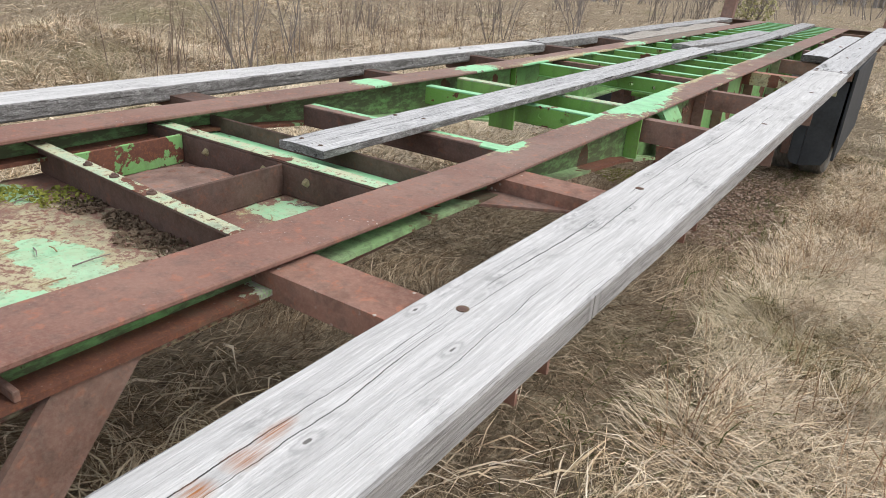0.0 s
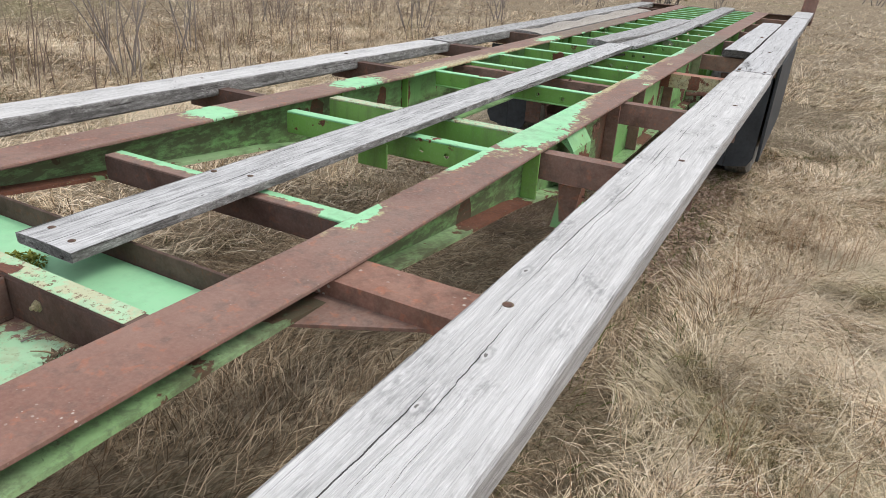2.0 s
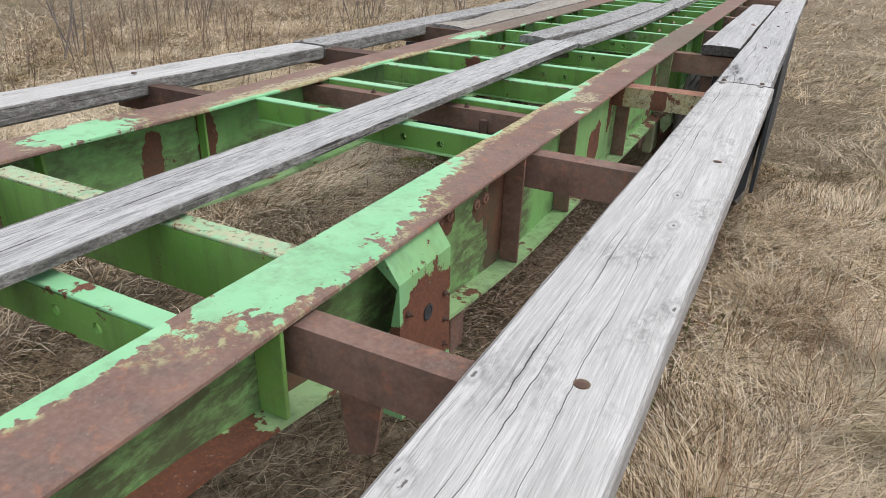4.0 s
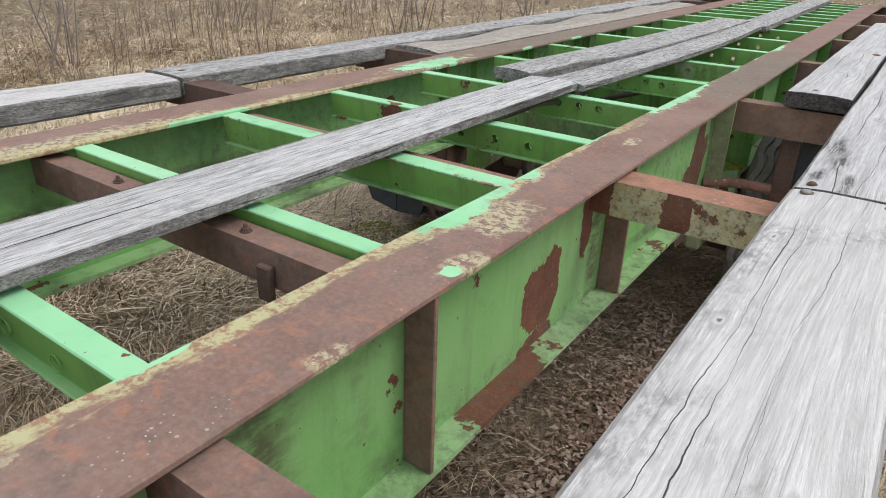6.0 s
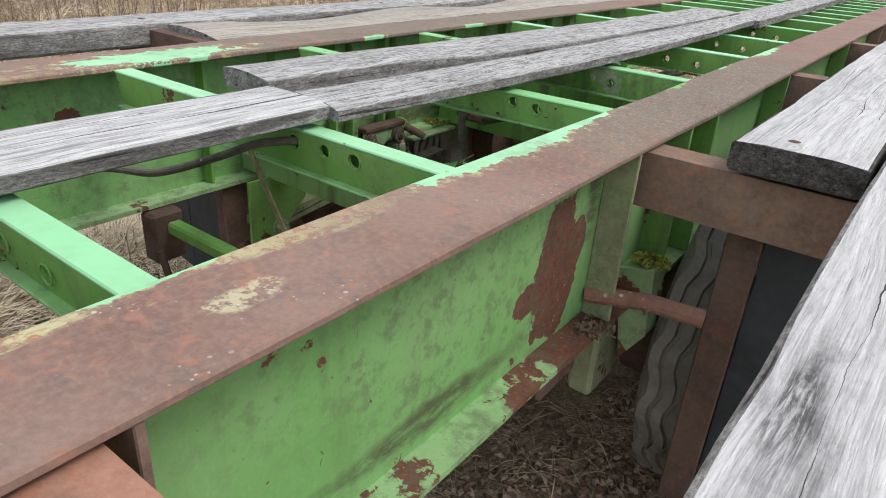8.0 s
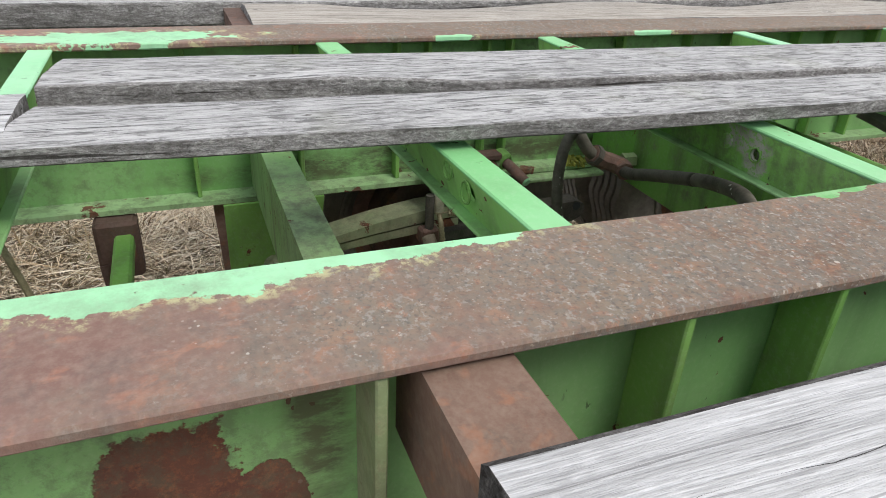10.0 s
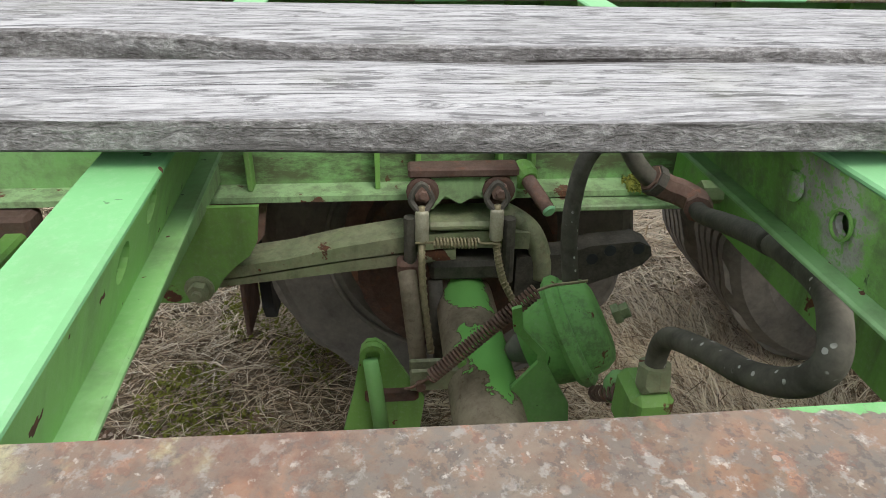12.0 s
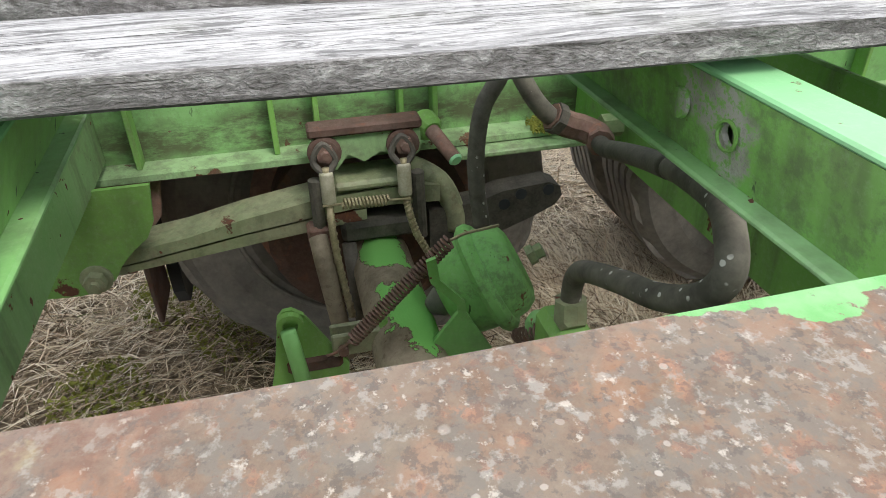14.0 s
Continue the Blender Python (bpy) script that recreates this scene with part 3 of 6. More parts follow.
m_moss = make_plain("moss", (0.11, 0.125, 0.02), (0.32, 0.33, 0.07), 30, 1.0, 0, 0.8)
m_dirt = make_plain("leaf_dirt", (0.075, 0.055, 0.035), (0.22, 0.16, 0.11), 20, 1.0, 0, 0.8)
m_litter = make_island("fallen_leaf", [(0.0, (0.12, 0.075, 0.05)), (0.5, (0.29, 0.19, 0.14)), (1.0, (0.47, 0.37, 0.30))])
# pale_spots brighten the straw; those by the wheels replace missing light.
m_straw = make_island("dry_grass", [(0.0, (0.06, 0.042, 0.025)), (0.29, (0.18, 0.122, 0.07)), (0.46, (0.57, 0.42, 0.27)), (0.7, (0.84, 0.67, 0.46)), (1.0, (0.97, 0.87, 0.72))],
                      patch=[((0.25, 0.175, 0.12), 0.8, 0.50, 0.66, 0.4), ((0.20, 0.20, 0.08), 1.1, 0.54, 0.66, 0.45), ((0.10, 0.068, 0.04), 3.1, 0.55, 0.64, 0.55), ((0.84, 0.72, 0.54), 1.4, 0.48, 0.62, 0.5)], pale_spots=[(3.0, 1.8, 0.3, 1.6, 2.2, 2.0), (2.4, 3.6, 0.3, 0.8, 1.0, 2.0), (-1.3, 7.4, 0.3, 0.9, 1.2, 2.0), (-0.5, 6.7, 0.3, 0.9, 0.9, 2.0), (-3.5, 6.0, 0.3, 2.0, 4.0, 2.0)])
# Lighter copy of the straw, standing in for light under the wheels.
m_pale = make_island("brightened_straw", [(0.0, (0.20, 0.145, 0.095)), (0.18, (0.50, 0.40, 0.28)), (0.5, (0.80, 0.69, 0.51)), (1.0, (0.92, 0.84, 0.69))])
# Browner, darker straw: the shade below the trailer is put into its colour.
m_brown = make_island("shaded_brown_grass", [(0.0, (0.05, 0.034, 0.02)), (0.25, (0.17, 0.115, 0.07)), (0.6, (0.42, 0.31, 0.20)), (1.0, (0.74, 0.60, 0.43))], patch=[((0.10, 0.06, 0.035), 2.4, 0.50, 0.64, 0.7)])
m_stem = make_island("russet_stem", [(0.0, (0.22, 0.12, 0.07)), (1.0, (0.42, 0.27, 0.16))])
m_blade = make_island("green_blade", [(0.0, (0.05, 0.08, 0.02)), (0.6, (0.12, 0.14, 0.04)), (1.0, (0.22, 0.20, 0.09))])
m_bark = make_plain("grey_bark", (0.20, 0.18, 0.165), (0.40, 0.375, 0.35), 3, 0.95)
m_twig = make_plain("sapling_bark", (0.14, 0.118, 0.105), (0.27, 0.235, 0.21), 6, 0.9)
m_whip = make_plain("russet_shoots", (0.11, 0.08, 0.065), (0.25, 0.185, 0.15), 6, 0.85)
m_needle = make_island("spruce_needles", [(0.0, (0.015, 0.03, 0.015)), (1.0, (0.05, 0.075, 0.035))])
m_leaf = make_island("pale_catkins", [(0.0, (0.28, 0.27, 0.11)), (1.0, (0.50, 0.47, 0.27))])

# ---- shapes ----


def part(name, bm, material, parent=None, label="", smooth=False):
    """Link a bmesh as one mesh object under a thing or a part."""
    me = bpy.data.meshes.new(name)
    bm.normal_update()
    bm.to_mesh(me)
    bm.free()
    for m in material if isinstance(material, (list, tuple)) else [material]:
        me.materials.append(m)
    if smooth:
        me.polygons.foreach_set("use_smooth", [True] * len(me.polygons))
    ob = new(name, me)
    ob.parent = parent
    if label:
        tagged(ob, label)
    return ob


def thing(name, label, category, at=(0, 0, 0), group="", kind=""):
    ob = new(name)
    ob.empty_display_size = 0.1
    ob.location = at
    return tagged(ob, label, category, group, kind)


def box(bm, x0, x1, y0, y1, z0, z1, bevel=0.0):
    r = bmesh.ops.create_cube(bm, size=1.0)
    bmesh.ops.scale(bm, vec=(x1 - x0, y1 - y0, z1 - z0), verts=r["verts"])
    bmesh.ops.translate(bm, vec=((x0 + x1) / 2, (y0 + y1) / 2, (z0 + z1) / 2), verts=r["verts"])
    if bevel:
        edges = list({e for v in r["verts"] for e in v.link_edges})
        bmesh.ops.bevel(bm, geom=edges, offset=bevel, segments=1, affect="EDGES")
    return bm


def boxed(*spans, bevel=0.003):
    bm = bmesh.new()
    for s in spans:
        box(bm, *s, bevel=bevel)
    return bm


def prism(outline, lo, hi, axis="x", bm=None):
    """A flat outline, given in the two other axes, made solid from lo to hi along an axis."""
    bm = bm or bmesh.new()

    def place(a, b, c):
        return {"x": (c, a, b), "y": (a, c, b), "z": (a, b, c)}[axis]
    low = [bm.verts.new(place(a, b, lo)) for a, b in outline]
    high = [bm.verts.new(place(a, b, hi)) for a, b in outline]
    n = len(outline)
    bm.faces.new(low), bm.faces.new(high)
    for i in range(n):
        bm.faces.new((low[i], low[(i + 1) % n], high[(i + 1) % n], high[i]))
    bmesh.ops.recalc_face_normals(bm, faces=bm.faces)
    bm.normal_update()
    return bm


def tube(points, radius, sides=10, bm=None, cap=True):
    """A round bar or pipe along points; radius is one number or one for each point."""
    bm = bm or bmesh.new()
    pts = [Vector(p) for p in points]
    rad = radius if isinstance(radius, (list, tuple)) else [radius] * len(pts)
    rings, side = [], None
    for i, p in enumerate(pts):
        d = (pts[min(i + 1, len(pts) - 1)] - pts[max(i - 1, 0)]).normalized()
        if side is None:
            side = d.orthogonal().normalized()
        side = (side - d * side.dot(d)).normalized()
        up = d.cross(side)
        rings.append([bm.verts.new(p + rad[i] * (math.cos(a) * side + math.sin(a) * up)) for a in [2 * math.pi * j / sides for j in range(sides)]])
    for a, b in zip(rings, rings[1:]):
        for j in range(sides):
            bm.faces.new((a[j], a[(j + 1) % sides], b[(j + 1) % sides], b[j]))
    if cap:
        bm.faces.new(rings[0][::-1]), bm.faces.new(rings[-1])
    return bm


def smooth_path(points, steps=6):
    """Catmull-Rom through the points."""
    p = [Vector(q) for q in points]
    p = [2 * p[0] - p[1]] + p + [2 * p[-1] - p[-2]]
    out = []
    for a, b, c, d in zip(p, p[1:], p[2:], p[3:]):
        for i in range(steps):
            t = i / steps
            out.append(0.5 * ((2 * b) + (c - a) * t + (2 * a - 5 * b + 4 * c - d) * t * t + (3 * b - a - 3 * c + d) * t ** 3))
    out.append(p[-2])
    return out


def coil(a, b, radius, wire, turns, hooks=0.02):
    """A helical spring from a to b."""
    a, b = Vector(a), Vector(b)
    d = b - a
    u = d.orthogonal().normalized()
    v = d.normalized().cross(u)
    pts = [a - d.normalized() * hooks]
    n = turns * 9
    for i in range(n + 1):
        t = 2 * math.pi * turns * i / n
        pts.append(a + d * i / n + radius * (math.cos(t) * u + math.sin(t) * v))
    pts.append(b + d.normalized() * hooks)
    return tube(pts, wire, 5)


def lathe(profile, centre, axis, sides=28, hollow=False):
    """Turn (distance along axis, radius) pairs round an axis; hollow: a ring, open in the middle."""
    bm = bmesh.new()
    axis = Vector(axis).normalized()
    u = axis.orthogonal().normalized()
    v = axis.cross(u)
    rings = []
    for h, r in profile:
        rings.append([bm.verts.new(Vector(centre) + axis * h + r * (math.cos(2 * math.pi * j / sides) * u + math.sin(2 * math.pi * j / sides) * v)) for j in range(sides)])
    for a, b in zip(rings, rings[1:] + (rings[:1] if hollow else [])):
        for j in range(sides):
            bm.faces.new((a[j], a[(j + 1) % sides], b[(j + 1) % sides], b[j]))
    if not hollow:
        bm.faces.new(rings[0][::-1]), bm.faces.new(rings[-1])
    bmesh.ops.recalc_face_normals(bm, faces=bm.faces)
    return bm


def hexbolt(centre, axis, size=0.018, height=0.014):
    return lathe([(0, size * 1.35), (0.003, size * 1.35), (0.003, size), (height, size), (height, size * 0.5), (height + 0.008, size * 0.45)], centre, axis, 6)


TOP = 1.12          # top of the chassis rails
INNER, OUTER, WEB = 0.472, 0.642, 0.572


def rail_depth(y):
    """Lower face of the rails: shallow at the goose neck, deep over the axles."""
    pts = [(-1.2, 1.078), (1.55, 1.072), (2.2, 1.0), (2.8, 0.945), (3.25, 0.87), (3.65, 0.79), (4.1, 0.745), (9.4, 0.74), (10.6, 0.86), (12.2, 0.93)]
    for (a, za), (b, zb) in zip(pts, pts[1:]):
        if y <= b:
            return za + (zb - za) * (y - a) / (b - a)
    return pts[-1][1]


def rail_top(y, s):
    """Upper face of a rail: the neck lifts a little, and the far rail more than the near one."""
    if s > 0:
        return TOP + 0.036 * min(1, max(0, (1.8 - y) / 1.4)) - 0.005 * math.exp(-((y - 6.8) / 0.25) ** 2)
    return TOP + 0.042 * min(1, max(0, (4.0 - y) / 3.0))


def strip_mesh(bm, x0, x1, rows, bevel=False):
    """A long bar of rectangular section whose lower and upper faces follow rows of (y, z0, z1)."""
    rings = [[bm.verts.new(v) for v in ((x0, y, a), (x1, y, a), (x1, y, b), (x0, y, b))] for y, a, b in rows]
    for p, q in zip(rings, rings[1:]):
        for j in range(4):
            bm.faces.new((p[j], p[(j + 1) % 4], q[(j + 1) % 4], q[j]))
    bm.faces.new(rings[0][::-1]), bm.faces.new(rings[-1])
    bmesh.ops.recalc_face_normals(bm, faces=bm.faces)
    return bm


def c_section(y0, y1, zt, h, t, x0, x1, closed=False):
    """A bar along x with an upper plate and one hanging side, or two."""
    o = [(y0, zt), (y1, zt)]
    o += [(y1, zt - h), (y1 - t, zt - h), (y1 - t, zt - t)] if closed else [(y1, zt - t)]
    o += [(y0 + t, zt - t), (y0 + t, zt - h), (y0, zt - h)]
    return prism(o, x0, x1)


# ---- the trailer's frame ----
trailer = thing("flatbed_trailer", "derelict green steel flatbed trailer frame flaking to rust in grass", "trailer")
ys = [-1.2 + 0.2 * i for i in range(66)]
for s in (1, -1):
    lo, hi = sorted((s * INNER, s * OUTER))
    rnd = random.Random(5 + s)
    bm = bmesh.new()
    rows = [(y, rail_top(y, s) - 0.013 + rnd.uniform(-0.0008, 0.0008), rail_top(y, s) + rnd.uniform(-0.0008, 0.0008)) for y in ys]
    strip_mesh(bm, lo, hi, rows)
    bmesh.ops.bevel(bm, geom=[e for e in bm.edges if abs(e.verts[0].co.x - e.verts[1].co.x) < 1e-6 and abs(e.verts[0].co.y - e.verts[1].co.y) > 0.1], offset=0.003, segments=1, affect="EDGES")
    part("top_flange", bm, m_top, trailer, "flat steel rail top, red-brown rust with remnants of green paint")
    bm = bmesh.new()
    strip_mesh(bm, s * WEB - 0.005, s * WEB + 0.005, [(y, rail_depth(y) + 0.012, rail_top(y, s) - 0.0135) for y in ys])
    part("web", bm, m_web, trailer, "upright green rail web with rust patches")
    bm = bmesh.new()
    strip_mesh(bm, s * WEB - 0.066, s * WEB + 0.066, [(y, rail_depth(y), rail_depth(y) + 0.0118) for y in ys])
    part("bottom_flange", bm, m_bot, trailer, "dirty green lower rail flange with rust and moss")

# stiffening ribs on the webs, outside and inside
RIBS_OUT = [(0.375, m_rust), (2.97, m_green), (4.05, m_rust), (4.56, m_rust), (5.39, m_rust), (6.345, m_grime), (6.62, m_green), (6.80, m_green), (7.5, m_green), (8.6, m_green), (9.7, m_rust)]
for y, m in RIBS_OUT:
    z0 = rail_depth(y) + 0.0125
    part("web_rib", boxed((WEB + 0.0055, OUTER - 0.004, y - 0.005, y + 0.005, z0, TOP - 0.014), bevel=0.0015), m, trailer)
for y in (6.345, 6.62, 7.5, 8.6):
    part("web_rib", boxed((-OUTER + 0.004, -WEB - 0.0055, y - 0.005, y + 0.005, rail_depth(y) + 0.0125, TOP - 0.014), bevel=0.0015), m_green, trailer)
for y in (3.35, 3.95, 6.25, 6.491, 6.73, 6.808, 6.964, 7.028, 7.36, 7.58, 7.72, 7.98, 8.12, 8.3, 8.75, 9.1):
    z0 = rail_depth(y) + 0.0125
    part("web_rib", boxed((-WEB + 0.0055, -0.53, y - 0.005, y + 0.005, z0, TOP - 0.014), bevel=0.0015), m_green, trailer)
    if y > 6:
        part("web_rib", boxed((0.53, WEB - 0.0055, y - 0.005, y + 0.005, z0, TOP - 0.014), bevel=0.0015), m_green, trailer)


def holed_web(bm, x0, x1, a, b, z0, z1, holes):
    """An upright sheet between y = a and b with real round holes (x, z, radius)."""
    n_side = 12
    cuts = sorted(holes)
    xs = [x0]
    for hx, hz, hr in cuts:
        xs += [hx - 0.033, hx + 0.033]
    xs.append(x1)
    for i in range(0, len(xs) - 1):
        if i % 2 == 0:
            box(bm, xs[i], xs[i + 1], a, b, z0, z1)
            continue
        hx, hz, hr = cuts[i // 2]
        rect = []
        for j in range(n_side):
            t = 2 * math.pi * (j + 0.5) / n_side
            c, q = math.cos(t), math.sin(t)
            k = min(0.033 / max(abs(c), 1e-6), (z1 - hz if q > 0 else hz - z0) / max(abs(q), 1e-6))
            rect.append((hx + c * k, hz + q * k))
        circ = [(hx + hr * math.cos(2 * math.pi * (j + 0.5) / n_side), hz + hr * math.sin(2 * math.pi * (j + 0.5) / n_side)) for j in range(n_side)]
        for j in range(n_side):
            j2 = (j + 1) % n_side
            quad = [rect[j], rect[j2], circ[j2], circ[j]]
            f = [bm.verts.new((p[0], a, p[1])) for p in quad]
            g = [bm.verts.new((p[0], b, p[1])) for p in quad]
            bm.faces.new(f), bm.faces.new(g[::-1])
            bm.faces.new((f[2], f[3], g[3], g[2]))
        for p in ((xs[i], z0), (xs[i + 1], z0), (xs[i + 1], z1), (xs[i], z1)):
            near = sorted(range(n_side), key=lambda j: (rect[j][0] - p[0]) ** 2 + (rect[j][1] - p[1]) ** 2)[:2]
            for yy in (a, b):
                bm.faces.new([bm.verts.new((q[0], yy, q[1])) for q in (p, rect[near[0]], rect[near[1]])])
    return bm


def channel(name, y, z_top, height, depth, mats, holes=(), x0=-INNER + 0.001, x1=INNER - 0.001, toward=1, lip=True, label=""):
    """A C-shaped cross-member: web on one side, flanges reaching towards +y or -y."""
    web_m, top_m = mats
    a, b = (y, y + 0.007) if toward > 0 else (y - 0.007, y)
    bm = holed_web(bmesh.new(), x0, x1, a, b, z_top - height, z_top - 0.0082, [(hx, z_top - hz, hr) for hx, hz, hr in holes])
    ob = part(name, bm, web_m, trailer, label)
    f0, f1 = (y, y + depth) if toward > 0 else (y - depth, y)
    part("top_lip", boxed((x0, x1, f0, f1, z_top - 0.008, z_top), bevel=0.002), top_m, ob, "faded mint-green upper lip")
    if lip:
        part("lower_lip", boxed((x0, x1, f0 + 0.0005, f1, z_top - height - 0.008, z_top - height - 0.0002), bevel=0.002), web_m, ob)
    return ob


def skewed(bm, skew):
    """Shears a member a little out of square."""
    for v in bm.verts:
        v.co.y += skew * (v.co.x - 0.25)
    return bm


def hat_member(y0, y1, z_top, height, mats, holes=(), x0=-INNER + 0.001, x1=INNER - 0.001, foot=0.017, taper=0.012, skew=0.0, label=""):
    """A folded hat section: flat top, two pierced webs and feet turned outwards."""
    web_m, top_m = mats
    pierced = [(hx, z_top - hz, hr) for hx, hz, hr in holes]
    bm = bmesh.new()
    for a, b in ((y0, y0 + 0.005), (y1 - 0.005, y1)):
        holed_web(bm, x0, x1, a, b, z_top - height, z_top - 0.0062, pierced)
    for v in bm.verts:
        v.co.y += (taper if v.co.y < (y0 + y1) / 2 else -taper) * (z_top - v.co.z) / height + skew * (v.co.x - 0.25)
    ob = part("cross_member", bm, web_m, trailer, label)
    part("top_lip", skewed(boxed((x0, x1, y0 - 0.001, y1 + 0.001, z_top - 0.006, z_top), bevel=0.002), skew), top_m, ob, "faded mint-green top")
    for a, b in ((y0 + taper - foot, y0 + taper + 0.004), (y1 - taper - 0.004, y1 - taper + foot)):
        part("lower_lip", skewed(boxed((x0, x1, a, b, z_top - height - 0.0062, z_top - height - 0.0002), bevel=0.002), skew), m_foot, ob, "turned-out pale green foot")
    for hx, hz, hr in pierced:
        part("hole_rim", lathe([(0, hr * 1.25), (0.0016, hr * 1.22), (0.002, hr * 1.04), (0, hr)], (hx, y0 + 0.0045, hz), (0, -1, 0), 14, True), m_green, ob)
    return ob


GM = (m_green, m_mint)
Z = TOP - 0.007
H3 = [(0.19, 0.045, 0.012), (0.30, 0.05, 0.012)]
channel("cross_member", 2.02, Z, 0.075, 0.065, (m_rust_dark, m_lip), toward=1, label="rusty cross-member with flaking mint paint on top")
channel("cross_member", 2.88, Z - 0.01, 0.085, 0.05, GM, H3)
channel("cross_member", 3.17, Z, 0.15, 0.06, (m_green, m_mintrust))
MEMBERS = [(4.150, 4.193, GM, [(0.16, 0.045, 0.012), (0.30, 0.05, 0.012)]), (4.600, 4.643, GM, []), (5.030, 5.087, (m_green, m_lip_b), []),
           (5.472, 5.515, GM, [(0.06, 0.042, 0.014), (0.18, 0.042, 0.012), (0.29, 0.045, 0.012)]),
           (5.980, 6.021, GM, [(0.128, 0.028, 0.013), (0.206, 0.028, 0.012), (0.278, 0.029, 0.013)]), (6.548, 6.595, (m_cross, m_mint_b), [(0.06, 0.034, 0.014), (0.236, 0.022, 0.012), (0.299, 0.028, 0.013)]),
           (7.062, 7.105, (m_cross_b, m_mint_b), [(0.25, 0.042, 0.010)]), (7.66, 7.70, GM, H3), (8.23, 8.27, GM, H3), (8.80, 8.84, GM, H3)]
for y0, y1, mats, holes in MEMBERS:
    if mats[0] is m_cross:
        hat_member(y0, y1, Z, 0.066, mats, holes, foot=0.018, taper=0.020, skew=0.035, label="green hat-section cross-member set a little askew")
        continue
    hat_member(y0, y1, Z, 0.078, mats, holes, label="green hat-section cross-member with a pale mint top")
for i in range(8):
    hat_member(9.3 + 0.345 * i, 9.343 + 0.345 * i, Z, 0.08, GM)
part("plug", lathe([(0, 0.013), (0.003, 0.012), (0.0035, 0.004)], (0.187, 7.066, 1.074), (0, -1, 0), 16), m_cross_b, trailer)
# rusty angle bolted beside one of the members
b = part("rusty_angle", c_section(4.534, 4.592, 1.092, 0.075, 0.008, -0.56, 0.56), m_rust, trailer, "rusty angle iron bolted alongside a cross-member")
for x in (-0.22, 0.02, 0.10, 0.2):
    part("bolt", hexbolt((x, 4.56, 1.092), (0, 0, 1), 0.009, 0.008), m_rust_dark, b)
part("rusty_plate", boxed((-0.47, 0.47, 5.089, 5.145, 1.092, 1.099)), m_rust_pink, trailer, "rusty flat bar beside a cross-member")
part("strap", boxed((0.274, 0.306, 4.514, 4.531, 0.995, 1.065)), m_rust_dark, trailer)
part("strap", boxed((-0.005, 0.125, 2.74, 2.75, 1.0, 1.095)), m_green, trailer)
# deep lower beam with end brackets just before the axle
m_beam = make_paint("olive_grimed_paint", (0.20, 0.38, 0.13), (0.27, 0.42, 0.20), rusty=0.12, dirt=0.9, flakes=0.05, chips=1.0, grunge_shade=[(0.0, 6.4, 0.93, 0.25, 0.2, 0.1)])
part("lower_beam", c_section(6.372, 6.432, 0.935, 0.17, 0.007, -0.56, 0.56, True), m_beam, trailer, "dirty green lower beam spanning the rails")
# deep cross plate behind the axle and its sloping foot
part("cross_plate", boxed((-0.562, 0.562, 7.325, 7.335, 0.745, 1.04)), m_cross_b, trailer, "deep dirty green plate between the rails")
part("flange_plate", boxed((-0.62, -0.47, 7.06, 7.32, 0.727, 0.7392)), m_bot, trailer, "green doubler plate under the lower flange, rusty at the edge")
# brake shaft across the frame with its bearing
shaft = part("brake_shaft", boxed((-0.50, 0.50, 6.06, 6.10, 0.675, 0.71), bevel=0.006), m_green, trailer, "green brake shaft across the frame")
for s in (-1, 1):
    part("bearing", boxed((s * 0.50 - 0.03, s * 0.50 + 0.03, 6.02, 6.11, 0.60, 0.739), bevel=0.008), m_rust_dark, shaft, "rusty bearing bracket")
part("tie_rod", tube([(-0.47, 6.03, 0.64), (-0.45, 6.04, 0.54), (-0.44, 6.06, 0.44)], 0.010, 8), m_rust_dark, shaft)
# rear bar
rear = part("rear_bar", boxed((-1.2, 1.2, 11.84, 11.9, 1.0, 1.115), (-1.2, 1.2, 11.78, 11.8395, 1.105, 1.115)), m_rust_dark, trailer, "dark rusty rear bar")
for s, lean in ((1, 0.05), (-1, 0.10)):
    bm = boxed((-0.09, 0.09, -0.08, 0.08, 0, 1.35), bevel=0.008)
    bmesh.ops.transform(bm, matrix=pose(s * 1.12, 11.96, 1.0, -2, 3.0 + 10 * lean, 0), verts=bm.verts)
    part("stake_post", bm, m_rust_post, trailer, "square red-rusted steel corner post")

# ---- front pan between the rails ----
m_pan = make_paint("rusty_pan", (0.30, 0.56, 0.33), (0.42, 0.60, 0.40), rusty=1.0, flakes=0.35, cream_spots=[(0.1, 0.6, 1.02, 0.6, 0.4, 0.1)], red_spots=[(0, 0.5, 1.02, 1, 1.2, 1)], grunge_shade=[(0, 0.9, 1.02, 0.6, 0.12, 0.1), (0.1, 0.35, 1.02, 0.5, 0.2, 0.1)], green_spots=[(-0.42, 0.86, 1.022, 0.10, 0.05, 0.1), (0.08, 0.72, 1.02, 0.20, 0.07, 0.1), (0.25, 0.55, 1.02, 0.12, 0.06, 0.1), (-0.35, 0.62, 1.02, 0.10, 0.04, 0.1), (-0.15, 0.45, 1.02, 0.09, 0.04, 0.1), (0.25, 1.27, 1.0, 0.16, 0.09, 0.1), (-0.45, 1.2, 1.0, 0.05, 0.05, 0.1)])
part("floor_pan", boxed((-WEB + 0.006, WEB - 0.006, -0.6, 1.40, 1.0140, 1.022)), m_pan, trailer, "rusty steel pan with worn mint paint and debris")
part("floor_pan", boxed((-WEB + 0.006, WEB - 0.006, 1.427, 1.629, 1.0500, 1.0580)), m_mint, trailer, "pale mint plate with cracks")
